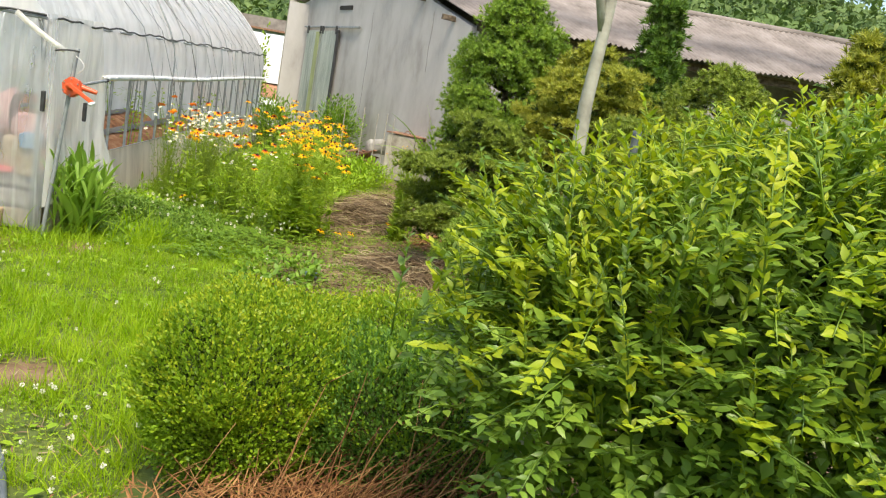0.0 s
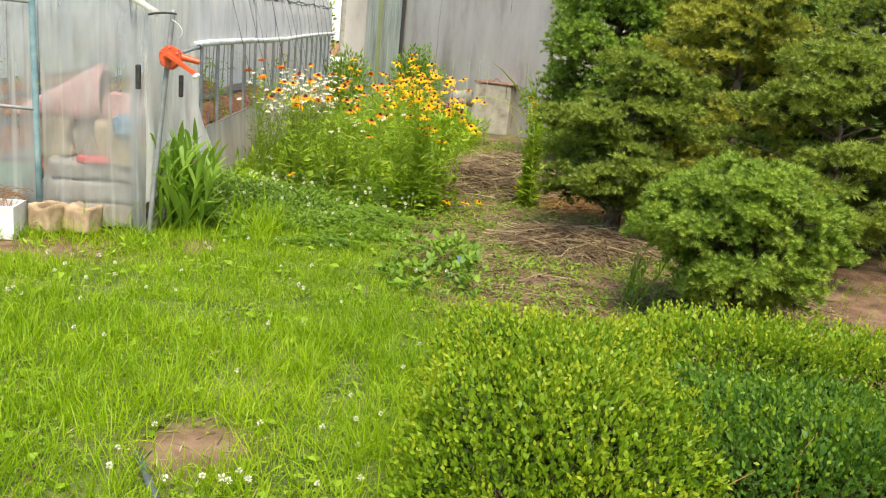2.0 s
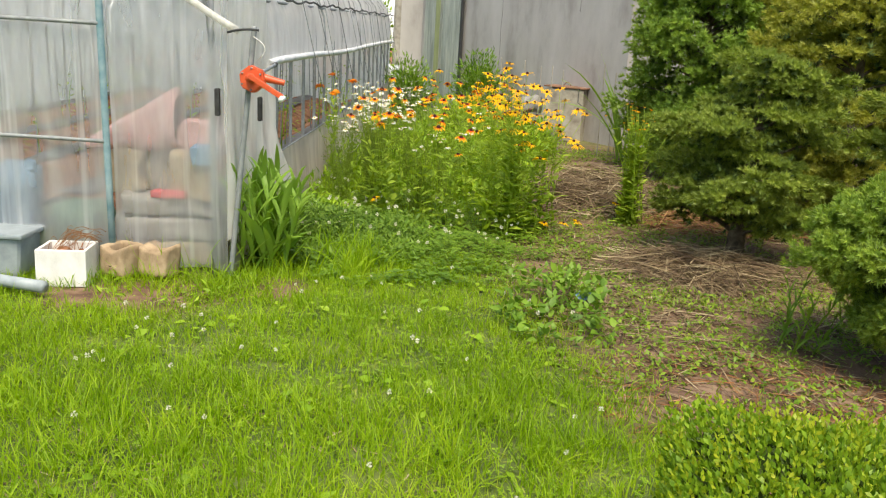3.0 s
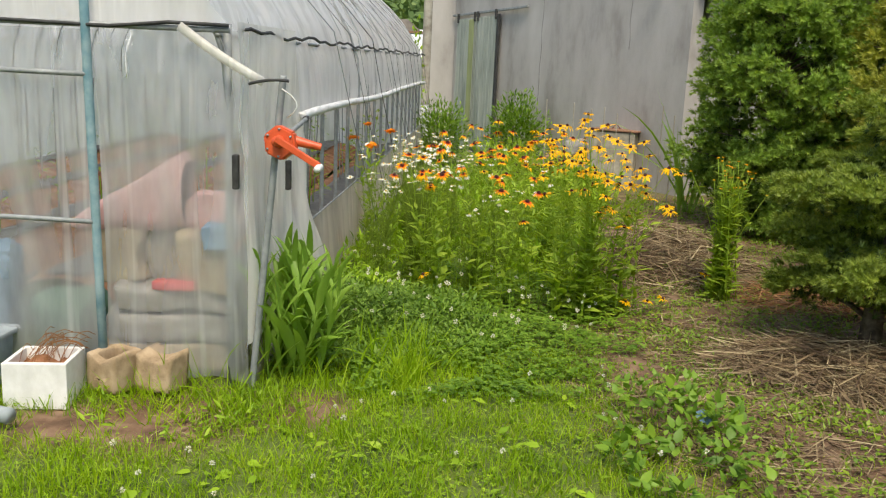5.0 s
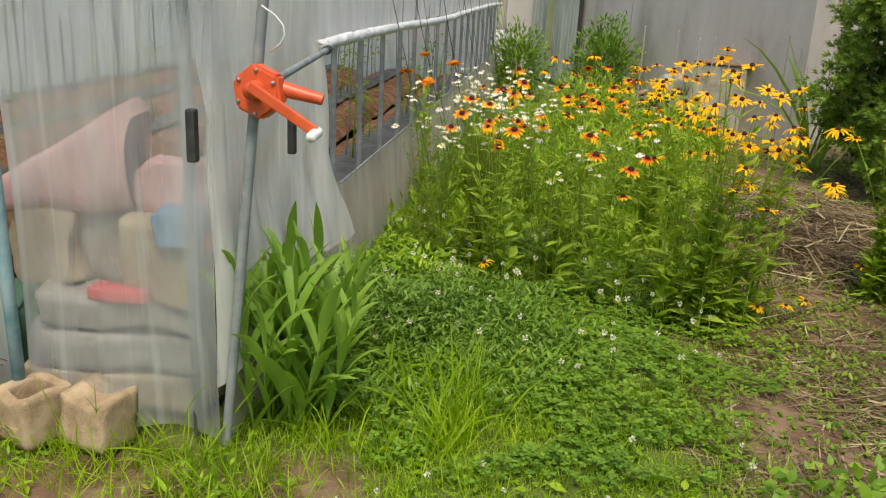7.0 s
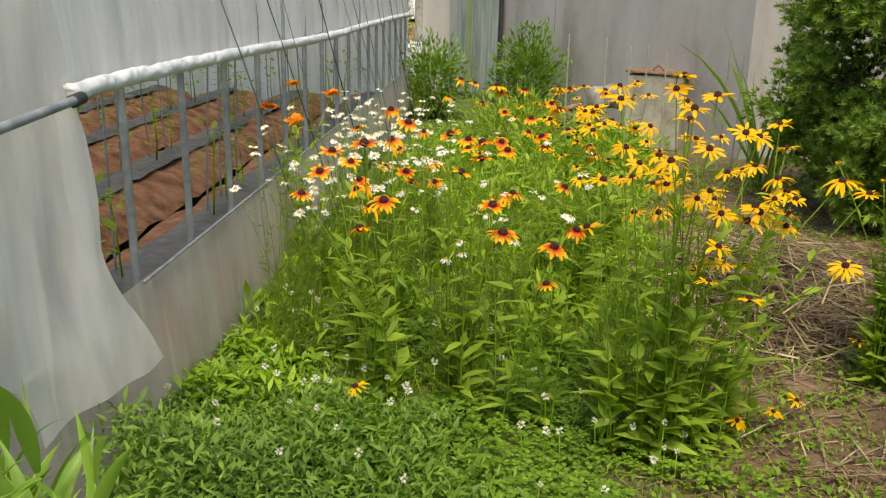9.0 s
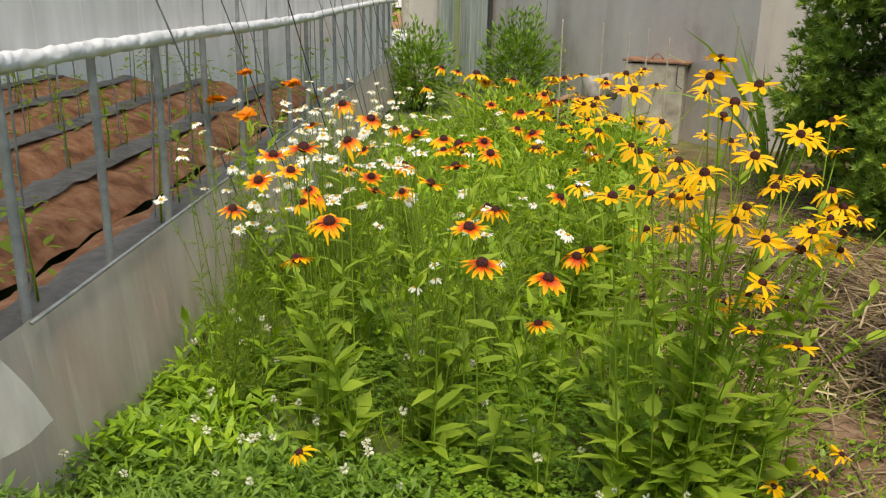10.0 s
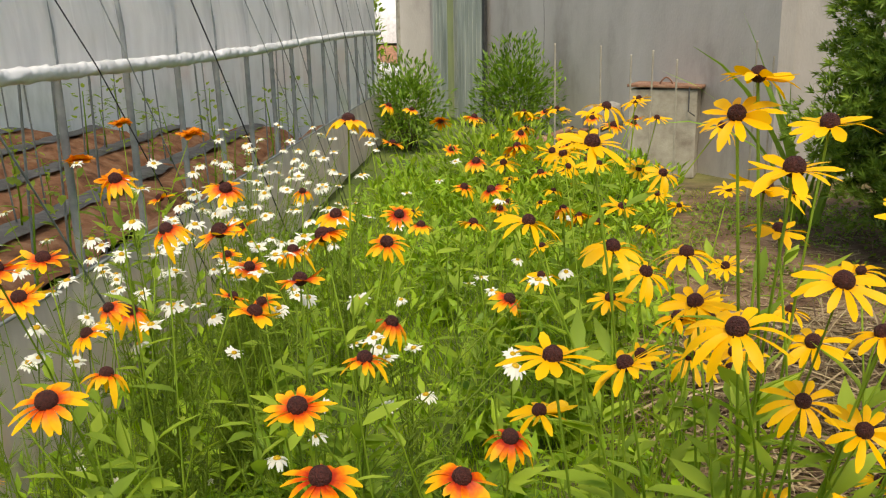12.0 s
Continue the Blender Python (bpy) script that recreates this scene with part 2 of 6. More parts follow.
M_IRIS = greens("iris_leaf", (0.14, 0.27, 0.04), (0.25, 0.42, 0.06), (0.39, 0.55, 0.09), rough=0.4)
M_FEATHER = greens("feathery_weed", (0.09, 0.18, 0.025), (0.18, 0.31, 0.045), (0.31, 0.45, 0.065), rough=0.6)
M_WOODS = greens("woodland_leaf", (0.05, 0.09, 0.025), (0.10, 0.17, 0.045), (0.20, 0.27, 0.09), leafy=0.2, rough=0.7, scale=0.08)
M_STRAW = material("straw", [(0.1, (0.06, 0.036, 0.02)), (0.4, (0.19, 0.125, 0.07)), (0.75, (0.33, 0.255, 0.14)), (0.97, (0.58, 0.49, 0.30))], rough=0.8, scale=5, island=0.7)
M_RUSTY = material("withered_twig", [(0.1, (0.11, 0.042, 0.016)), (0.5, (0.26, 0.11, 0.04)), (0.9, (0.42, 0.24, 0.10))], rough=0.85, scale=5, island=0.7)
M_BARK = material("bark", [(0.2, (0.07, 0.05, 0.035)), (0.8, (0.19, 0.145, 0.10))], rough=0.9, scale=14, bump=0.8, bscale=40)
M_PALEBARK = material("pale_bark", [(0.2, (0.22, 0.21, 0.17)), (0.8, (0.42, 0.41, 0.34))], rough=0.85, scale=9, bump=0.4, bscale=40)
M_CONC = material("weathered_render", [(0.05, (0.28, 0.258, 0.235)), (0.45, (0.42, 0.395, 0.37)), (0.95, (0.50, 0.475, 0.45))], rough=0.9, scale=1.4, bump=0.35, bscale=55, stretch=(1, 1, 0.45), detail=9)
M_CONC2 = material("bare_concrete", [(0.1, (0.23, 0.20, 0.16)), (0.5, (0.36, 0.33, 0.27)), (0.95, (0.46, 0.43, 0.36))], rough=0.92, scale=5, bump=0.5, bscale=90)
M_BLOCK = material("sandy_block", [(0.1, (0.26, 0.185, 0.11)), (0.5, (0.41, 0.30, 0.185)), (0.95, (0.54, 0.42, 0.28))], rough=0.95, scale=9, bump=0.7, bscale=160)
M_ROOF = material("corrugated_roof", [(0.1, (0.15, 0.125, 0.11)), (0.5, (0.24, 0.205, 0.185)), (0.95, (0.33, 0.29, 0.265))], rough=0.85, scale=1.6, bump=0.3, bscale=30, detail=9)
M_DOOR = material("greyed_door_sheet", [(0.1, (0.21, 0.24, 0.21)), (0.5, (0.33, 0.36, 0.32)), (0.95, (0.44, 0.46, 0.41))], rough=0.7, scale=3, bump=0.3, bscale=30, stretch=(2, 2, 0.3))
M_MOSS = material("mossy_stripe", [(0.1, (0.24, 0.27, 0.13)), (0.9, (0.36, 0.39, 0.18))], rough=0.8, scale=6, stretch=(1, 1, 0.3))
M_STEEL = material("galvanised_steel", [(0.1, (0.20, 0.215, 0.22)), (0.9, (0.36, 0.38, 0.385))], rough=0.6, scale=12, metal=0.2, bump=0.1, spec=0.3)
M_DARK = material("dark_rubber", [(0.1, (0.02, 0.02, 0.02)), (0.9, (0.06, 0.06, 0.06))], rough=0.7, scale=20)
M_RUST = material("rusty_plate", [(0.1, (0.13, 0.06, 0.035)), (0.5, (0.25, 0.13, 0.08)), (0.9, (0.36, 0.22, 0.15))], rough=0.9, scale=10, bump=0.5)
M_ORANGE = material("orange_paint", [(0.1, (0.60, 0.085, 0.03)), (0.9, (0.78, 0.13, 0.045))], rough=0.38, scale=14, bump=0.1, spec=0.5)
M_TEAL = material("teal_tape", [(0.1, (0.11, 0.24, 0.29)), (0.9, (0.30, 0.42, 0.45))], rough=0.6, scale=10)
M_WHITE = material("white_foam", [(0.1, (0.66, 0.66, 0.62)), (0.9, (0.84, 0.84, 0.81))], rough=0.7, scale=7, bump=0.2, bscale=120)
M_SHEET = material("white_sheet", [(0.1, (0.55, 0.56, 0.56)), (0.9, (0.82, 0.82, 0.82))], rough=0.5, scale=6, bump=0.4, bscale=15)
M_SACK = material("pale_sack", [(0.1, (0.19, 0.18, 0.16)), (0.9, (0.40, 0.38, 0.35))], rough=0.7, scale=6, bump=0.6, bscale=15)
M_GREYTUB = material("grey_plastic", [(0.1, (0.22, 0.26, 0.28)), (0.9, (0.38, 0.43, 0.44))], rough=0.45, scale=6)
M_HOSE = material("hose_plastic", [(0.1, (0.05, 0.065, 0.075)), (0.9, (0.15, 0.17, 0.18))], rough=0.5, scale=14)
M_SOIL = material("red_soil", [(0.1, (0.16, 0.07, 0.034)), (0.5, (0.35, 0.16, 0.08)), (0.9, (0.48, 0.27, 0.155))], rough=0.95, scale=6, bump=1.0, bscale=45)
M_MULCH = material("black_mulch_film", [(0.1, (0.045, 0.042, 0.042)), (0.9, (0.15, 0.14, 0.135))], rough=0.5, scale=8, bump=0.5, bscale=20, spec=0.6)
M_ROPE = material("black_cord", [(0, (0.015, 0.015, 0.018)), (1, (0.05, 0.05, 0.055))], rough=0.7, scale=30)
M_PINK = material("pink_cloth", [(0.1, (0.50, 0.28, 0.27)), (0.9, (0.66, 0.42, 0.40))], rough=0.9, scale=4, bump=0.5, bscale=12)
M_BEIGE = material("beige_sack", [(0.1, (0.30, 0.23, 0.15)), (0.9, (0.48, 0.40, 0.28))], rough=0.9, scale=5, bump=0.5, bscale=14)
M_CRATE = material("green_plastic", [(0.1, (0.045, 0.12, 0.075)), (0.9, (0.085, 0.19, 0.12))], rough=0.5, scale=5)
M_BLUE = material("blue_cloth", [(0.1, (0.10, 0.19, 0.30)), (0.9, (0.24, 0.36, 0.46))], rough=0.8, scale=5)
M_RED = material("red_cloth", [(0.1, (0.50, 0.06, 0.07)), (0.9, (0.68, 0.14, 0.14))], rough=0.8, scale=5)
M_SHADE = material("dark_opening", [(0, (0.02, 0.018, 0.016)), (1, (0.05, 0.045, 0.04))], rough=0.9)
M_CRACK = material("crack_dirt", [(0, (0.09, 0.085, 0.08)), (1, (0.17, 0.16, 0.15))], rough=0.95, scale=20)
M_FILM = film_material("clear_film", 0.62, (0.70, 0.72, 0.73))
M_FILMW = film_material("milky_film", 0.10, (0.92, 0.92, 0.92), rough=0.3)
M_FLAP = film_material("thick_film", 0.17, (0.92, 0.90, 0.85), rough=0.4)
M_SKIRT = film_material("dusty_film", 0.14, (0.66, 0.62, 0.55), rough=0.5)
M_PET2 = petal_material("two_tone_petal", [(0, (0.16, 0.008, 0.004)), (0.30, (0.50, 0.028, 0.006)), (0.52, (0.90, 0.17, 0.006)), (0.72, (0.95, 0.44, 0.01)), (1, (0.95, 0.56, 0.012))], 0.046)
M_PETY = petal_material("yellow_petal", [(0, (0.80, 0.30, 0.006)), (0.25, (0.92, 0.47, 0.006)), (1, (0.95, 0.56, 0.008))], 0.055)
M_PETW = petal_material("white_petal", [(0, (0.8, 0.8, 0.72)), (1, (0.88, 0.88, 0.86))], 0.02)
M_PETO = petal_material("orange_petal", [(0, (0.75, 0.20, 0.01)), (1, (0.90, 0.36, 0.01))], 0.03)
M_DISC = material("dark_disc", [(0.1, (0.035, 0.008, 0.008)), (0.9, (0.12, 0.03, 0.022))], rough=0.8, scale=300, bump=1.0, bscale=500)
M_DISCY = material("yellow_disc", [(0.1, (0.60, 0.32, 0.01)), (0.9, (0.82, 0.55, 0.03))], rough=0.8, scale=300, bump=0.8, bscale=500)

# ---- leaf shapes: y is the length ----
def leaf_shape(w, fold=0.06, droop=0.12, belly=0.4):
    T = np.array([(0, 0, 0), (-w * 0.42, belly * 0.5, fold), (0, belly * 0.5, 0), (w * 0.42, belly * 0.5, fold), (-w * 0.5, belly + 0.12, fold - droop * 0.3), (0, belly + 0.12, -droop * 0.3),
                  (w * 0.5, belly + 0.12, fold - droop * 0.3), (0, 1, -droop)], float)
    F = np.array([(0, 2, 1), (0, 3, 2), (1, 2, 5), (1, 5, 4), (2, 3, 6), (2, 6, 5), (4, 5, 7), (5, 6, 7)])
    return T, F


def blade_shape(w, lean):
    T, n = [], 3
    for i in range(n):
        t = i / n
        k = w * (1 - 0.55 * t * t) / 2
        T += [(-k, t, -lean * t * t), (k, t, -lean * t * t)]
    T.append((0, 1 - 0.25 * lean, -lean))
    F = []
    for i in range(n - 1):
        a = 2 * i
        F += [(a, a + 1, a + 3), (a, a + 3, a + 2)]
    F.append((2 * n - 2, 2 * n - 1, 2 * n))
    return np.array(T, float), np.array(F)


SMALL = (np.array([(0, 0, 0), (-0.27, 0.5, 0.08), (0.27, 0.5, 0.08), (0, 1, 0)], float), np.array([(0, 2, 1), (1, 2, 3)]))
def folded_leaf(w, fold=0.06, droop=0.12):
    """A lighter leaf of four facets, for massed foliage."""
    return np.array([(0, 0, 0), (-w * 0.5, 0.45, fold), (0, 0.5, 0), (w * 0.5, 0.45, fold), (0, 1, -droop)], float), np.array([(0, 2, 1), (0, 3, 2), (1, 2, 4), (2, 3, 4)])


LANCE4 = folded_leaf(0.28, 0.04, 0.2)
OVAL, LANCE, BROAD = leaf_shape(0.48), leaf_shape(0.26, 0.04, 0.2), leaf_shape(0.55, 0.05, 0.25)
BLADES = [blade_shape(0.035, 0.15), blade_shape(0.035, 0.45), blade_shape(0.03, 0.8)]
STRIP = (np.array([(-0.011, 0, 0), (0.011, 0, 0), (-0.01, 0.5, 0.03), (0.01, 0.5, 0.03), (0, 1, 0)], float), np.array([(0, 1, 3), (0, 3, 2), (2, 3, 4)]))


def sprig_shape(k, spread, w):
    T, F = [], []
    for i in range(k):
        a = (i + 0.5) / k * 2 * np.pi
        t = 0.15 + 0.5 * (i % 3) / 3
        d = np.array([np.cos(a) * spread, 1, np.sin(a) * spread])
        d = d / np.linalg.norm(d)
        s = np.array([-np.sin(a), 0, np.cos(a)]) * w
        p = np.array([0, t * 0.5, 0])
        o = len(T)
        T += [p - s, p + s, p + d * 0.6]
        F.append((o, o + 1, o + 2))
    return np.array(T), np.array(F)


SPRIG, FINE = sprig_shape(8, 0.85, 0.075), sprig_shape(7, 0.5, 0.022)
TREFOIL = join([scatter((SMALL[0] * [1.5, 1, 0.5], SMALL[1]), np.array([[np.cos(a), np.sin(a), 0.1]]), np.array([[0, 0, 1.0]]), np.zeros((1, 3)), np.array([1.0])) for a in (0.5, 2.6, 4.7)])

# ---- ground: one sheet to the horizon ----
def ground_material():
    m = material("earth", [(0.1, (0.075, 0.042, 0.025)), (0.5, (0.175, 0.102, 0.062)), (0.9, (0.29, 0.195, 0.125))], rough=0.95, scale=4.5, bump=1.0, bscale=22, detail=9)
    N, L = m.node_tree.nodes, m.node_tree.links
    cr = [n for n in N if n.type == "VALTORGB"][0]
    turf = N.new("ShaderNodeValToRGB")
    turf.color_ramp.elements[0].position, turf.color_ramp.elements[0].color = 0.3, (0.055, 0.085, 0.018, 1)
    turf.color_ramp.elements[1].position, turf.color_ramp.elements[1].color = 0.75, (0.15, 0.19, 0.04, 1)
    no = N.new("ShaderNodeTexNoise")
    no.inputs["Scale"].default_value, no.inputs["Detail"].default_value = 3.0, 8
    tc = [n for n in N if n.type == "TEX_COORD"][0]
    L.new(tc.outputs["Object"], no.inputs[0]), L.new(no.outputs[0], turf.inputs[0])
    at = N.new("ShaderNodeAttribute")
    at.attribute_name = "turf"
    mx = N.new("ShaderNodeMix")
    mx.data_type = "RGBA"
    L.new(at.outputs["Fac"], mx.inputs[0]), L.new(cr.outputs[0], mx.inputs[6]), L.new(turf.outputs[0], mx.inputs[7])
    L.new(mx.outputs[2], N["Principled BSDF"].inputs["Base Color"])
    return m


def bare_patch(x, y):
    """Places in the lawn where the soil shows."""
    d = np.full(np.shape(x), 9.0)
    for cx, cy, r in ((-1.85, 3.6, 0.22), (-3.55, 6.08, 0.42), (-3.95, 5.95, 0.3), (-2.6, 2.3, 0.3), (-2.95, 6.35, 0.25)):
        d = np.minimum(d, np.hypot(np.asarray(x) - cx, np.asarray(y) - cy) / r)
    return d


k = np.linspace(-1, 1, 211)
gx = -1.5 + 9 * k + 3500 * np.sign(k) * np.abs(k) ** 15
gy = 6.5 + 10 * k + 3500 * np.sign(k) * np.abs(k) ** 15
X, Y = np.meshgrid(gx, gy)
near = np.exp(-((X + 1.5) ** 2 + (Y - 6.5) ** 2) / 150)
bumps = np.array([noise.fractal(Vector((a * 1.7, b * 1.7, 0)), 0.8, 2.0, 5) for a, b in zip(X.ravel(), Y.ravel())]).reshape(X.shape)
soil = np.clip((X - soil_edge(Y)) / 0.5 + 0.5 + 0.5 * bumps, 0, 1) * np.clip((Y - 2.2 + bumps) / 1.2, 0, 1) * np.clip((16 - Y) / 2, 0, 1) * np.clip((6.5 - X + 2 * bumps) / 2.5, 0, 1)
Z = ground_z(X, Y) + near * bumps * (0.012 + 0.02 * soil)
turf = np.clip(1 - soil, 0, 1) * np.clip((bare_patch(X, Y) - 0.6) * 1.5, 0, 1)
n = len(k)
i0 = (np.arange(n - 1)[:, None] * n + np.arange(n - 1)[None]).ravel()
me = mesh_np("ground", np.stack([X, Y, Z], 2).reshape(-1, 3), np.stack([i0, i0 + 1, i0 + n + 1, i0 + n], 1), ground_material(), True)
att = me.attributes.new("turf", "FLOAT", "POINT")
att.data.foreach_set("value", turf.ravel().astype(np.float32))
ground = tagged(new("ground", me), "earth and worn lawn of a farm garden", "ground", kind="structure")


def inside_tunnel(x, y):
    u, v = -(x + 3.37) * 0.9947 - (y - 6.5) * 0.103, -(x + 3.37) * 0.103 + (y - 6.5) * 0.9947
    return (u > -0.03) & (v > -0.05) & (v < 11.1)


def on_ground(x, y, dz=0.0):
    return np.stack([x, y, ground_z(x, y) + dz], 1)


# ---- greenhouse tunnel ----
TUN = pose(-3.37, 6.5, -0.01, 1.8, 0, 5.9)
LEN, WID = 10.85, 5.2
PROFILE = [(0, 0), (0.0, 0.5), (0.0, 1.0), (0.0, 1.4), (0.02, 1.62), (0.10, 1.84), (0.26, 2.12), (0.48, 2.38), (0.78, 2.64), (1.15, 2.84), (1.6, 3.0), (2.1, 3.09), (2.6, 3.12)]
ARCH = PROFILE + [(WID - a, b) for a, b in PROFILE[-2::-1]]


def wrinkle(V, amp, fx, fz, seed):
    """Folds in hanging film, along the outward side given by the last column."""
    return np.array([noise.noise(Vector((a * fx + seed, b * fx, c * fz))) for a, b, c in V]) * amp


def sheet(P, normal, amp, fx=3.0, fz=0.7, seed=0.0, thick=0.0):
    """A film from a grid of points P (r, c, 3), folded along the normal."""
    r, c = P.shape[:2]
    V = P.reshape(-1, 3)
    w = wrinkle(V, amp, fx, fz, seed)[:, None]
    N_ = np.asarray(normal, float)
    V = V + w * (N_ if N_.ndim == 1 else N_.reshape(-1, 3))
    i = (np.arange(r - 1)[:, None] * c + np.arange(c - 1)[None]).ravel()
    return V, np.stack([i, i + 1, i + c + 1, i + c], 1)


def grid(u0, u1, nu, w0, w1, nw, f):
    return np.array([[f(u, w) for u in np.linspace(u0, u1, nu)] for w in np.linspace(w0, w1, nw)], float)


tunnel = thing("greenhouse_tunnel", "polythene greenhouse tunnel with rolled-up side on steel hoops", "greenhouse", TUN)
# roof film, from the roll bar over the ridge
arch = np.array([(0.0, 1.27)] + PROFILE[3:], float)
vs = np.linspace(0, LEN, 90)
fine = []
for a, b in zip(arch[:-1], arch[1:]):
    for t in np.linspace(0, 1, 4)[:-1]:
        fine.append(a + (b - a) * t)
fine = np.array(fine + [arch[-1]])
both = np.concatenate([fine, [(WID - a, b) for a, b in fine[-2::-1]]])
tang = np.gradient(both, axis=0)
Pg = np.array([[(-u, v, z) for u, z in both] for v in vs])
Ng = np.broadcast_to(np.stack([tang[:, 1], np.zeros(len(both)), tang[:, 0]], 1)[None] / np.linalg.norm(tang, axis=1)[None, :, None], Pg.shape)
sag = 0.02 * np.abs(np.sin(np.pi * vs / 0.6))[:, None, None]
roof_film = part("roof_film", sheet(Pg - Ng * sag, Ng.reshape(-1, 3), 0.03, 2.4, 2.0, 3.0), M_FILMW, tunnel, "milky weathered polythene cover", True)
# skirt, far side, closed corner piece
part("skirt_film", sheet(grid(0, 1, 70, 0, 1, 6, lambda a, w: (0.03 + 0.05 * (1 - w), 0.06 + a * (LEN - 0.06), 0.56 * w)), (1, 0, 0), 0.03, 2.0, 0.5, 9.0), M_SKIRT, tunnel, "dusty skirt film along the ground", True)
part("far_side_film", sheet(grid(0, 1, 40, 0, 1, 8, lambda a, w: (-WID, a * LEN, 1.3 * w)), (1, 0, 0), 0.03, 2, 0.5, 4.0), M_FILMW, tunnel, "", True)


def flap_point(a, w):
    """Corner flap: wraps the corner from the shoulder down, flares out and lifts at its free lower edge."""
    z = 0.24 + 1.52 * w + (0.15 * a + 0.03 * math.sin(a * 11)) * (1 - w) ** 2
    low = min(1.0, max(0.0, (0.80 - z) / 0.5))
    high = min(1.0, max(0.0, (z - 1.15) / 0.15))
    fold = 0.030 * math.sin(a * 8 + 0.6) + 0.016 * math.sin(a * 19 + 2 * w) + 0.008 * math.sin(a * 43 - 3 * w)
    x = 0.045 + fold * (0.3 + 0.7 * (1 - w)) * (1 - 0.8 * high) + 0.10 * a * low ** 1.2 - 0.02 * high
    return (x, -0.05 + a * (1.30 + 0.22 * low ** 1.4 + 0.012 * math.sin(w * 17) - 0.30 * max(0.0, z - 1.3)), z)


part("corner_flap", sheet(grid(0, 1, 90, 0, 1, 50, flap_point), (1, 0.1, 0), 0.035, 5.0, 1.6, 5.0), M_FLAP, tunnel, "loose creased corner of thick film", True)


def arch_z(u):
    return np.interp(u, [p[0] + 1e-4 * i for i, p in enumerate(ARCH)][2:-2], [p[1] for p in ARCH][2:-2])


# the end wall: a panel beside the door, the door and the part above
part("front_film", sheet(grid(-0.075, 0.64, 44, 0, 1, 34, lambda u, w: (-u, -0.01, 0.04 + 1.68 * w)), (0, 1, 0), 0.08, 4.5, 0.8, 1.0), M_FILM, tunnel, "hazy creased film of the end wall", True)
part("gable_film", sheet(grid(0.01, WID - 0.01, 60, 0, 1, 14, lambda u, w: (-u, -0.015, 1.72 + max(0.02, arch_z(u) - 1.72) * w)), (0, 1, 0), 0.03, 2.5, 1.5, 2.0), M_FILMW, tunnel, "", True)
part("front_film", sheet(grid(1.95, WID, 50, 0, 1, 20, lambda u, w: (-u, -0.01, 0.04 + 1.68 * w)), (0, 1, 0), 0.045, 4.0, 0.7, 6.0), M_FILM, tunnel, "hazy creased film of the end wall", True)
part("door_film", sheet(grid(0.66, 1.94, 50, 0, 1, 30, lambda u, w: (-u, -0.03, 0.10 + 1.60 * w)), (0, 1, 0), 0.035, 3.0, 0.5, 8.0), M_FILM, tunnel, "milky film door with pale streaks", True)
part("back_film", sheet(grid(0.01, WID - 0.01, 30, 0, 1, 14, lambda u, w: (-u, LEN, max(0.1, arch_z(u)) * w)), (0, 1, 0), 0.03, 2.5, 1.5, 2.0), M_FILMW, tunnel, "", True)
# hems and battens of the end wall
for name, a, b, r, mt, lb in (("hem_bar", (0, -0.045, 1.72), (-WID, -0.045, 1.72), 0.013, M_STEEL, ""), ("door_post", (-0.645, -0.05, 0.02), (-0.665, -0.05, 2.25), 0.022, M_TEAL, "pole wrapped in faded teal tape"),
                              ("door_post", (-1.97, -0.05, 0.02), (-1.97, -0.05, 2.6), 0.022, M_TEAL, "pole wrapped in faded teal tape"), ("door_rail", (-0.66, -0.06, 1.50), (-1.95, -0.06, 1.50), 0.012, M_STEEL, ""),
                              ("door_rail", (-0.66, -0.06, 0.815), (-1.95, -0.06, 0.815), 0.012, M_STEEL, ""), ("end_post", (-0.03, 0.02, 0), (-0.03, 0.02, 1.75), 0.02, M_STEEL, "")):
    part(name, tube(bend(a, b, 0.004, 5), r, 8), mt, tunnel, lb, True)
part("hem_cord", tube(bend((0.0, -0.06, 1.74), (-WID, -0.06, 1.70), -0.02, 20, (0, 0, 0)) + np.array([[0, 0, 0.012 * math.sin(i * 2.1)] for i in range(20)]), 0.009, 5), M_DARK, tunnel, "grimy black cord along the hem")
part("hem_cord", tube(np.array([(0.03, v, 1.72 + 0.012 * math.sin(v * 5) + 0.01 * math.sin(v * 13)) for v in np.linspace(0, LEN, 60)]), 0.009, 5), M_DARK, tunnel, "grimy black cord along the shoulder")
tape = tube(bend((-0.22, -0.08, 1.73), (0.16, -0.08, 1.50), -0.012, 7), 0.024, 6)
part("folded_film_strip", (tape[0] * [1, 0.5, 1] + [0, -0.03, 0], tape[1]), M_FLAP, tunnel, "rolled white strip of film", True)
for x, v, z in ((0.035, -0.09, 1.09), (0.115, 0.60, 0.99)):
    part("black_clip", box_bm((0.03, 0.035, 0.16), (x, v, z), 0.008), M_DARK, tunnel)
for z in (1.49,):
    part("wire_tie", tube(bend((0.10, -0.10, z), (0.28, -0.09, z + 0.02), 0.01, 5), 0.007, 5), M_DARK, tunnel)
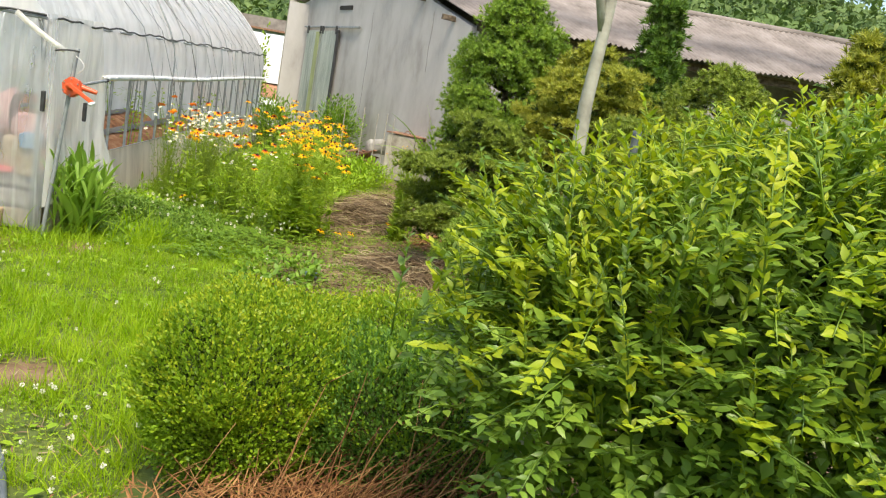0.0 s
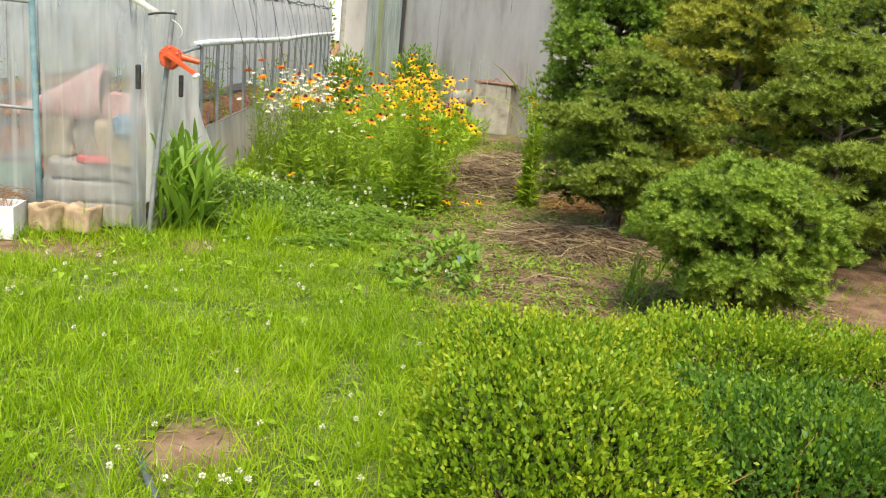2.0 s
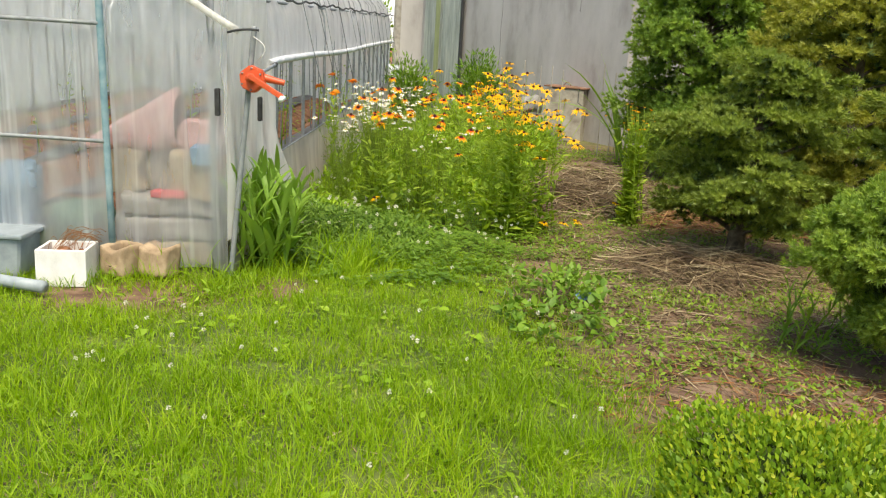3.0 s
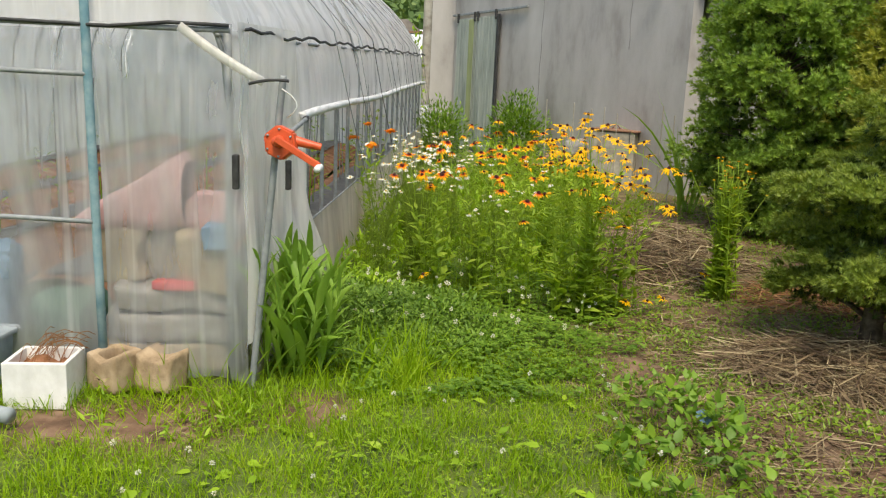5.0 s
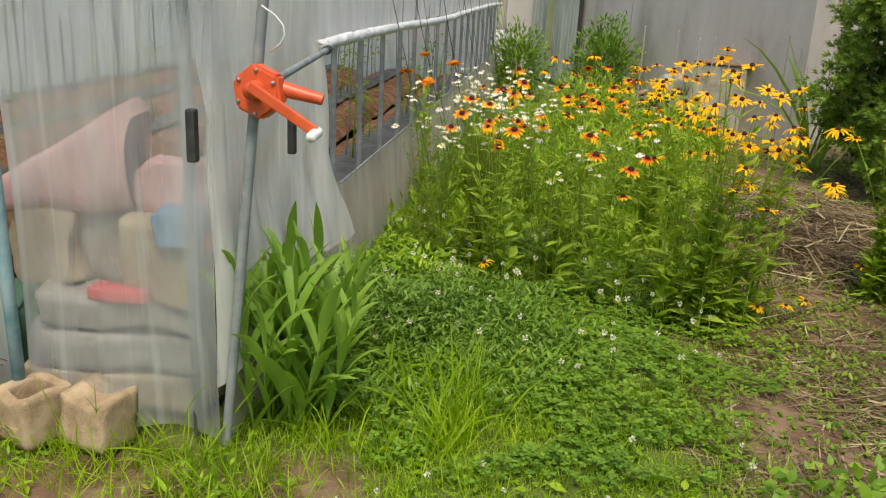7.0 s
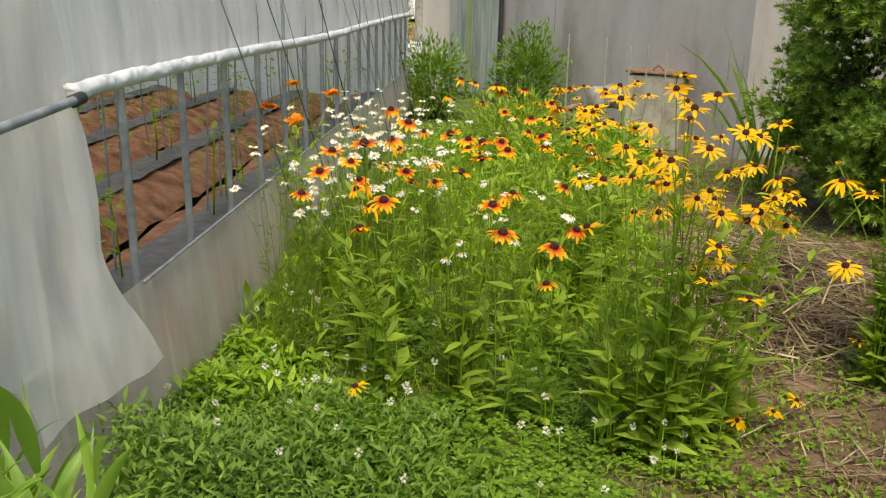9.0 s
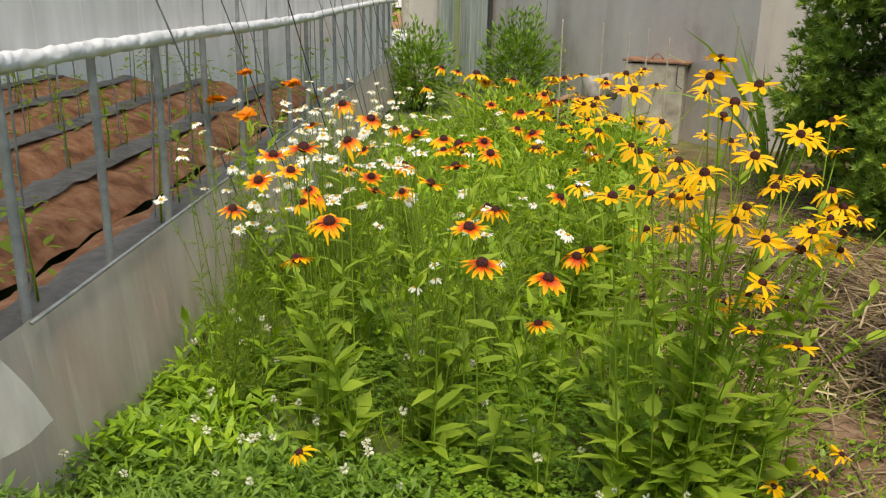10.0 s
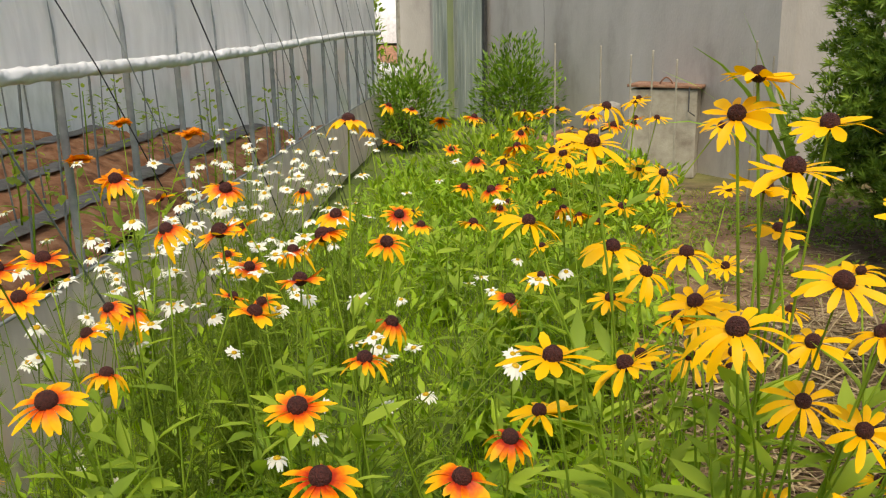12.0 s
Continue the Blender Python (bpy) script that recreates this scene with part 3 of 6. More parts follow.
# hoops, ridge and purlins
hoop_v = np.arange(0.02, LEN, 0.56)
hoop = mesh_np("hoop", *tube([(-u + (0.0 if u > 2 else -0.03), 0, z) for u, z in ARCH], 0.0155, 8), M_STEEL, True)
for v in hoop_v:
    part("hoop", hoop, None, tunnel, m=pose(0, v, 0))
for u, z in ((0.05, 1.70), (0.80, 2.61), (2.6, 3.09), (4.4, 2.61), (5.15, 1.70)):
    part("purlin", tube([(-u - 0.02, 0, z), (-u - 0.02, LEN, z)], 0.0125, 6), M_STEEL, tunnel, "", True)
bar = tube(np.array([(0.045 + 0.012 * math.sin(v * 1.7), v, 1.26 + 0.012 * math.sin(v * 0.9)) for v in np.linspace(1.20, LEN, 420)]), 0.026, 14)
bar = (bar[0] + np.array([[noise.noise(Vector(p) * 38) * 0.009 + noise.noise(Vector(p) * 13) * 0.008] * 3 for p in bar[0]]), bar[1])
part("rolled_film", bar, M_SHEET, tunnel, "white film rolled round the bar", True)
part("roll_bar", tube([(0.235, -0.10, 1.235), (0.075, 1.26, 1.255)], 0.0135, 8), M_STEEL, tunnel, "", True)
part("bar_sleeve", tube([(0.088, 1.14, 1.252), (0.079, 1.21, 1.254)], 0.019, 8), M_DARK, tunnel)
part("skirt_wire", tube([(0.04, 1.6, 0.565), (0.04, LEN, 0.565)], 0.007, 5), M_STEEL, tunnel)
rope_rng = np.random.RandomState(3)
for i, v in enumerate((2.3, 3.0, 3.4, 4.3, 5.1, 5.5, 6.2, 7.0, 7.3, 7.9, 8.5, 9.0, 9.6, 10.2)):
    dv = rope_rng.uniform(0.5, 1.3)
    part("tie_cord", tube(np.array([(-0.8, v - 0.5, 2.69), (-0.26, v - 0.2, 2.16), (0.04, v, 1.80), (0.10, v + dv * 0.4, 1.27), (0.32, v + dv, 0.02)]), 0.0026 if i % 3 else 0.0038, 5), M_ROPE if i % 2 else M_STEEL, tunnel)

# beds and mulch inside
beds = []
for i in range(5):
    u = 0.46 + i * 0.98
    bed = grid(0, 1, 60, 0, 1, 9, lambda a, w: (-(u + (w - 0.5) * 0.90), 1.0 + a * 9.5, 0.04 + 0.17 * math.sin(w * math.pi) ** 0.6))
    ob = new("garden_bed", mesh_np("garden_bed", *sheet(bed, (0, 0, 1), 0.05, 4, 4, i), M_SOIL, True))
    ob.matrix_world = TUN
    tagged(ob, "long raised bed of red soil inside the tunnel", "garden bed", "beds in the tunnel")
    mul = grid(0, 1, 60, 0, 1, 5, lambda a, w: (-(u + (w - 0.5) * 0.26), 1.1 + a * 9.3, 0.222 + 0.02 * math.sin(w * math.pi)))
    ob = new("mulch_sheet", mesh_np("mulch_sheet", *sheet(mul, (0, 0, 1), 0.03, 6, 6, i + 4), M_MULCH, True))
    ob.matrix_world = TUN
    tagged(ob, "creased black mulch film lying on a bed", "mulch film", "mulch on the beds")


def pepper_plant(r):
    """A young pepper plant on a thin steel stake."""
    st = tube(bend((0, 0, 0), (r.uniform(-0.04, 0.04), 0.02, 0.42), 0, 4, (0.02, 0, 0)), [0.006, 0.005, 0.004, 0.003], 4)
    n_ = 26
    d = dirs(n_, 50, 110, r)
    P = np.stack([r.uniform(-0.03, 0.03, n_), r.uniform(-0.03, 0.03, n_), r.uniform(0.12, 0.45, n_)], 1) + d * r.uniform(0.02, 0.12, (n_, 1))
    return st, scatter(OVAL, d, np.tile([0, 0, 1.0], (n_, 1)), P, r.uniform(0.035, 0.075, n_))


pr = np.random.RandomState(5)
pepper = thing("pepper_plant", "young green pepper plant growing in the bed", "plant", group="peppers in the tunnel")
st, lv = pepper_plant(pr)
part("stem", st, M_WEED, pepper), part("leaves", lv, M_RUD, pepper)
stake = tagged(new("garden_stake", mesh_np("garden_stake", *tube([(0, 0, 0), (0.005, 0.005, 1.15)], 0.006, 6), M_STEEL, True)), "thin grey steel stake in a bed", "stake", "stakes in the tunnel")
first = True
for i in range(4):
    for j in range(19):
        u, v = 0.46 + i * 0.98 + pr.uniform(-0.05, 0.05), 1.75 + j * 0.4 + pr.uniform(-0.06, 0.06)
        if (i * 19 + j * 7) % 5 in (1, 3):
            continue
        m = TUN @ pose(-u, v, 0.19, 0, 0, pr.uniform(0, 360)) @ Matrix.Scale(pr.uniform(0.7, 1.25), 4)
        ms = TUN @ pose(-u - 0.08, v + 0.1, 0.12, pr.uniform(-3, 3), pr.uniform(-3, 3), 0)
        if first:
            pepper.matrix_world, stake.matrix_world, first = m, ms, False
        else:
            copy_thing(pepper, m)
            copy_thing(stake, ms)

# goods stored behind the end film
def lump(size, seed, rough_=0.12):
    """A soft bag: a rounded box pushed in and out."""
    b = box_bm(size, (0, 0, size[2] / 2), min(size) * 0.22, 2)
    bmesh.ops.subdivide_edges(b, edges=b.edges[:], cuts=2, use_grid_fill=True)
    for v in b.verts:
        q = noise.noise_vector(Vector(v.co) * 5 + Vector((seed, 0, 0))) + 0.4 * noise.noise_vector(Vector(v.co) * 17 + Vector((seed, 3, 0)))
        v.co += q * min(size) * rough_
        v.co.z = max(v.co.z, 0)
    for f in b.faces:
        f.smooth = True
    return b


for nm, lb, cat, size, at, mt in (("storage_sack", "stacked beige fertiliser sack behind the film", "sack", (0.70, 0.35, 0.16), (-0.40, 0.26, 0.02), M_BEIGE), ("storage_sack", "pale grey sack lying on another sack", "sack", (0.68, 0.34, 0.15), (-0.38, 0.25, 0.18), M_SACK),
                                  ("storage_sack", "white sack lying flat on the stack", "sack", (0.60, 0.34, 0.13), (-0.36, 0.25, 0.34), M_SACK), ("cardboard_box", "crumpled beige cardboard box on sacks", "box", (0.27, 0.10, 0.30), (-0.19, 0.14, 0.45), M_BEIGE),
                                  ("storage_sack", "full tan sack standing on sacks", "sack", (0.26, 0.24, 0.27), (-0.64, 0.25, 0.46), M_BEIGE), ("storage_sack", "brown sack wedged in the stack", "sack", (0.22, 0.20, 0.26), (-0.42, 0.30, 0.47), M_CONC2),
                                  ("red_bag", "small red bag squeezed between sacks", "bag", (0.22, 0.08, 0.045), (-0.33, 0.10, 0.46), M_RED), ("blue_bag", "blue plastic bag beside pink blankets", "bag", (0.15, 0.14, 0.13), (-0.11, 0.12, 0.68), M_BLUE),
                                  ("green_crate", "green crate standing behind the door film", "crate", (0.30, 0.30, 0.32), (-1.02, 0.40, 0.02), M_CRATE), ("blue_bag", "blue sheet heaped behind the door film", "bag", (0.3, 0.3, 0.55), (-1.5, 0.45, 0.02), M_BLUE)):
    ob = new(nm, bm_mesh(nm, lump(size, at[0] * 7 + at[2], 0.22), mt))
    ob.matrix_world = TUN @ pose(*at, 0, 0, 8 * math.sin(at[2] * 40))
    tagged(ob, lb, cat)



def blanket(profile, depth, at_y, label, seed):
    """A draped bundle: soft cross-sections along u with their bottom and top heights."""
    us = np.linspace(profile[0][0], profile[-1][0], 34)
    lo = np.interp(us, [p[0] for p in profile], [p[1] for p in profile])
    hi = np.interp(us, [p[0] for p in profile], [p[2] for p in profile])
    ph = np.linspace(0, 2 * math.pi, 20)
    P = np.array([[(-u, at_y + depth * math.copysign(abs(math.cos(f)) ** 0.6, math.cos(f)), (a + b) / 2 + (b - a) / 2 * math.copysign(abs(math.sin(f)) ** 0.6, math.sin(f))) for f in ph] for u, a, b in zip(us, lo, hi)])
    V, F = sheet(P, (0, 1, 0.3), 0.05, 9, 6, seed)
    ob = new("pink_blanket", mesh_np("pink_blanket", V, F, M_PINK, True))
    ob.matrix_world = TUN
    return tagged(ob, label, "blanket")


blanket([(0.02, 0.72, 0.80), (0.06, 0.70, 0.94), (0.25, 0.72, 0.95), (0.30, 0.74, 0.90)], 0.09, 0.24, "pale pink blanket bundled on stacked sacks", 1.0)
blanket([(0.30, 0.76, 1.08), (0.33, 0.74, 1.13), (0.5, 0.73, 1.02), (0.7, 0.72, 0.90), (0.80, 0.72, 0.84), (0.86, 0.74, 0.79)], 0.10, 0.22, "pink blanket heaped to a peak on sacks", 4.0)

# crank of the roll-up side on its leaning pole
crank = thing("roll_up_crank", "orange hand crank clamped on a leaning steel pole", "crank", pose(-3.285, 6.465, 0))
part("pole", tube([(0.0, 0.02, 0.0), (0.155, 0.0, 1.52)], 0.0165, 10), M_STEEL, crank, "", True)
hexa = bmesh.new()
bmesh.ops.create_cone(hexa, cap_ends=True, segments=6, radius1=0.082, radius2=0.082, depth=0.055)
bmesh.ops.bevel(hexa, geom=hexa.edges[:], offset=0.008, segments=2, affect="EDGES")
bmesh.ops.rotate(hexa, matrix=Matrix.Rotation(radians(90), 3, "X") @ Matrix.Rotation(radians(8), 3, "Z"), verts=hexa.verts)
bmesh.ops.translate(hexa, vec=(0.165, -0.05, 1.22), verts=hexa.verts)
gear = part("gear_housing", hexa, M_ORANGE, crank, "orange six-sided gear housing")
part("hub", tube([(0.165, -0.075, 1.225), (0.165, -0.115, 1.225)], [0.03, 0.024], 12), M_ORANGE, gear, "", True)
for a in range(6):
    part("bolt", tube([(0.165 + 0.062 * math.cos(a * 1.047 + 0.5), -0.07, 1.22 + 0.062 * math.sin(a * 1.047 + 0.5)), (0.165 + 0.062 * math.cos(a * 1.047 + 0.5), -0.084, 1.22 + 0.062 * math.sin(a * 1.047 + 0.5))], 0.006, 6), M_STEEL, gear)
arm = box_bm((0.235, 0.014, 0.032), (0, 0, 0), 0.005, 2, None, Matrix.Rotation(radians(29), 4, "Y"))
bmesh.ops.translate(arm, vec=(0.265, -0.118, 1.185), verts=arm.verts)
arm_o = part("crank_arm", arm, M_ORANGE, crank)
part("grip_collar", tube([(0.365, -0.10, 1.125), (0.372, -0.165, 1.118)], [0.017, 0.015], 10), M_WHITE, arm_o, "worn white end of the crank arm", True)
part("drive_shaft", tube([(0.20, -0.03, 1.235), (0.34, 0.0, 1.205)], [0.026, 0.017], 10), M_ORANGE, gear, "", True)
part("clamp", box_bm((0.05, 0.07, 0.05), (0.13, -0.01, 1.22), 0.008), M_ORANGE, crank)
part("wire_loop", tube(bend((0.16, -0.03, 1.46), (0.18, -0.02, 1.33), 0, 6, (0.06, 0, 0)), 0.003, 4), M_WHITE, crank, "twisted white wire")

# ---- the old farm building ----
AX = math.degrees(math.atan2(21.06 - 14.76, -4.79 + 0.37))
GW, EAVE, EAVE2, APEX = 7.70, 3.10, 3.55, 4.36
HOUSE = pose(-0.37, 14.76, 0, 0, 0, AX - 180)
# local x runs from the near corner towards minus x along the gable, y along the long side
house = thing("farm_building", "long grey rendered farm building with corrugated roof", "building", HOUSE)


def prism(poly, y0, y1):
    b = bmesh.new()
    a = [b.verts.new((x, y0, z)) for x, z in poly]
    c = [b.verts.new((x, y1, z)) for x, z in poly]
    b.faces.new(a), b.faces.new(c[::-1])
    for i in range(len(poly)):
        j = (i + 1) % len(poly)
        b.faces.new((a[j], a[i], c[i], c[j]))
    bmesh.ops.recalc_face_normals(b, faces=b.faces)
    return b


GZ = -0.1
part("gable_wall", prism([(0, GZ), (-GW, GZ), (-GW, EAVE2 - 0.05), (-GW / 2, APEX - 0.08), (0, EAVE - 0.05)], 0, 0.18), M_CONC, house, "stained grey cement-rendered gable wall")
# the long wing turns off at the near corner; all its corners in the building's own frame
INV = HOUSE.inverted()


def own(x, y, z):
    return np.array(INV @ Vector((x, y, z)))


E0, E1 = own(-0.24, 14.52, EAVE), own(8.4, 15.7, EAVE + 0.02)
R0, R1 = own(-2.70, 17.78, APEX), own(8.2, 18.8, APEX + 0.02)
B0, B1 = own(-4.98, 21.12, EAVE2), own(8.0, 22.4, EAVE2)
for (a0, a1), (b0, b1) in (((E0, E1), (R0, R1)), ((R0, R1), (B0, B1))):
    cols = 620
    P = np.array([[(a0 + (a1 - a0) * t) * (1 - s) + (b0 + (b1 - b0) * t) * s + np.array([0, 0, 0.014 * math.sin(t * cols * 0.9) + 0.02 * math.sin(t * 31) + 0.05]) for t in np.linspace(0, 1, cols)] for s in (0.0, 0.34, 0.341, 0.67, 0.671, 1.0)])
    P[1:3:2, :, 2] += 0.02
    V, F = sheet(P, (0, 0, 1), 0.04, 0.5, 0.5, 5)
    V = np.concatenate([V, V - [0, 0, 0.012]])
    F = np.concatenate([F, F[:, ::-1] + len(V) // 2])
    part("roof", (V, F), M_ROOF, house, "weathered brown-grey corrugated roof", True)
ridge = np.stack([R0, (R0 + R1) / 2, R1]) + [0, 0, 0.06]
part("ridge_cap", tube(ridge, 0.08, 8), M_ROOF, house, "", True)


def wall_run(a, b, z0, z1, thick, y_in):
    """An upright wall from a to b, set in from the eave."""
    a, b = np.asarray(a, float), np.asarray(b, float)
    d = unit((b - a) * [1, 1, 0])
    nr = np.array([-d[1], d[0], 0])
    c = (a + b) / 2 + nr * (y_in + thick / 2)
    ang = math.atan2(d[1], d[0])
    bm = box_bm((np.linalg.norm((b - a)[:2]), thick, z1 - z0), (0, 0, 0), 0.0, 1, None, Matrix.Rotation(ang, 4, "Z"))
    bmesh.ops.translate(bm, vec=(c[0], c[1], (z0 + z1) / 2), verts=bm.verts)
    return bm


part("side_wall", wall_run(E0, E1, GZ, 2.45, 0.18, 0.42), M_CONC, house)
for t in np.linspace(0.02, 0.98, 6):
    q = E0 + (E1 - E0) * t
    part("pier", wall_run(q, q + (E1 - E0) * 0.022, 2.45, EAVE + 0.02, 0.2, 0.42), M_CONC2, house)
part("eave_beam", wall_run(E0, E1, EAVE - 0.10, EAVE + 0.03, 0.10, 0.30), M_BARK, house, "dark weathered eave beam")
part("inner_wall", wall_run(E0, E1, GZ, EAVE, 0.1, 1.6), M_CONC2, house)
part("back_wall", wall_run(B0, B1, GZ, EAVE2 - 0.03, 0.18, -0.6), M_CONC, house)
for k_ in range(3):
    q = own(-0.37, 14.76, EAVE) * (1 - (0.15 + k_ * 0.3)) + R0 * (0.15 + k_ * 0.3)
    part("purlin_end", box_bm((0.06, 0.3, 0.09), (q[0], -0.12, q[2] - 0.12), 0.004, 1), M_BARK, house)
for a, b in ((5.18, 5.98), (6.02, 6.82)):
    door = part("sliding_door", box_bm((b - a, 0.03, 2.56), (-(a + b) / 2, -0.07, 1.62), 0.004, 1), M_DOOR, house, "greyed sheet-metal sliding door with green streaks")
    for x in np.arange(a + 0.06, b, 0.12):
        part("rib", tube([(-x, -0.086, 0.36), (-x, -0.086, 2.88)], 0.007, 6), M_DOOR, door, "", True)
    for x in (a + 0.03, b - 0.06):
        part("hanger", box_bm((0.05, 0.04, 0.18), (-x, -0.09, 2.92), 0.006), M_DARK, door)
    if a > 6:
        part("moss_stripe", box_bm((0.20, 0.004, 2.50), (-6.16, -0.104, 1.62), 0.001, 1), M_MOSS, door, "yellow-green mossy streak")
    else:
        # solid dark strip: the shade of the gap beside the door, put into colour
        part("door_edge", box_bm((0.07, 0.045, 2.60), (-5.14, -0.075, 1.62), 0.004, 1), M_DARK, door, "dark strip for the gap at the door edge")
part("door_track", box_bm((2.9, 0.05, 0.04), (-5.6, -0.06, 2.99), 0.004, 1), M_STEEL, house)
part("vent_slot", box_bm((0.62, 0.03, 0.09), (-5.04, -0.012, 3.42), 0.004, 1), M_SHADE, house, "narrow dark vent slot")
part("sign_plate", box_bm((0.11, 0.012, 0.22), (-7.35, -0.02, 2.4), 0.002, 1), M_WHITE, house, "small white notice plate")
for x0, z0 in ((-3.72, 1.1), (-1.3, 2.2)):
    crk = np.array([(x0 + 0.02 * noise.noise(Vector((x0, 0, z * 3))) + 0.01 * math.sin(z * 9), -0.001, z) for z in np.linspace(z0, 3.3, 26)])
    part("crack", tube(crk, 0.004, 4), M_CRACK, house)

# ---- plants ----
UPV = np.array([0, 0, 1.0])


def ups(n):
    return np.tile(UPV, (n, 1))


def jitter(n, s, r=rng):
    return r.normal(0, s, (n, 3))


# clipped hedges
def hedge(name, label, centre, size, count, mat, leaf, seed):
    """A clipped bush: small leaves over a rounded block, twigs and shade-coloured leaves within."""
    r = np.random.RandomState(seed)
    ob = thing(name, label, "bush", pose(centre[0], centre[1], float(ground_z(centre[0], centre[1]))))
    a = np.array(size) / 2

    def shell(n_, k_, p=4.8):
        q = r.normal(size=(n_, 3))
        q = unit(q)
        e = (np.abs(q) ** p).sum(1) ** (1 / p)
        q = q / e[:, None]
        w = np.array([noise.noise(Vector(c) * 2.3 + Vector((seed, 0, 0))) for c in q])[:, None]
        w2 = np.array([noise.noise(Vector(c) * 6.5 + Vector((seed, 4, 0))) for c in q])[:, None]
        P = q * a * (k_ + 0.12 * w + 0.06 * w2)
        k2 = 0.74 + 0.26 * np.clip((P[:, 2:3] + a[2]) / (1.3 * a[2]), 0, 1)
        return P * np.concatenate([k2, k2, np.ones_like(k2)], 1) + [0, 0, a[2]], unit(q / a)
    P, N_ = shell(count, 1.0)
    keep = P[:, 2] > 0.03
    P, N_ = P[keep], N_[keep]
    P = P + N_ * r.uniform(-0.06, 0.025, (len(P), 1))
    d = unit(N_ * 0.9 + UPV * 0.55 + jitter(len(P), 0.5, r))
    part("leaves", scatter(SMALL, d, unit(jitter(len(P), 0.7, r) + N_ * 1.2), P, r.uniform(0.7, 1.35, len(P)) * leaf), mat, ob)
    # deeper leaves take the darker green that stands for shade
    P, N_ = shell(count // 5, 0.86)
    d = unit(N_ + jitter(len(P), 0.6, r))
    part("inner_leaves", scatter(SMALL, d, unit(jitter(len(P), 1, r)), P, r.uniform(1.2, 2.0, len(P)) * leaf), M_CORE_SHADE, ob)
    # young shoots standing proud
    n_ = count // 34
    P, N_ = shell(n_ * 2, 1.0)
    ok = N_[:, 2] > 0.1
    P, N_ = P[ok], N_[ok]
    d = unit(N_ + UPV + jitter(len(P), 0.25, r))
    ch = []
    for k_ in range(5):
        ch.append(scatter(SMALL, unit(d + jitter(len(P), 0.5, r)), unit(jitter(len(P), 1, r)), P + d * 0.012 * k_, np.full(len(P), leaf * 0.9)))
    part("young_growth", join(ch), M_YOUNG if mat == M_BOX else M_BOX, ob, "yellow-green young shoots")
    tw = [tube(bend((0, 0, 0), q * np.array([0.8, 0.8, 0.8]), 0.03, 4), [0.012, 0.008, 0.005, 0.003], 5) for q in shell(26, 0.9)[0]]
    part("twigwork", join(tw), M_BARK, ob)
    return ob


hedge("boxwood_bush", "clipped yellow-green boxwood bush at the lawn edge", (-0.66, 3.16), (0.72, 1.12, 0.63), 56000, M_BOX, 0.0185, 11)
hedge("boxwood_bush", "clipped darker green boxwood bush beside a lighter one", (0.02, 3.05), (0.90, 0.76, 0.60), 50000, M_BOX2, 0.0185, 12)
hedge("boxwood_bush", "clipped bright green boxwood bush behind a darker one", (0.12, 3.62), (1.10, 0.60, 0.64), 36000, M_BOX, 0.0185, 13)


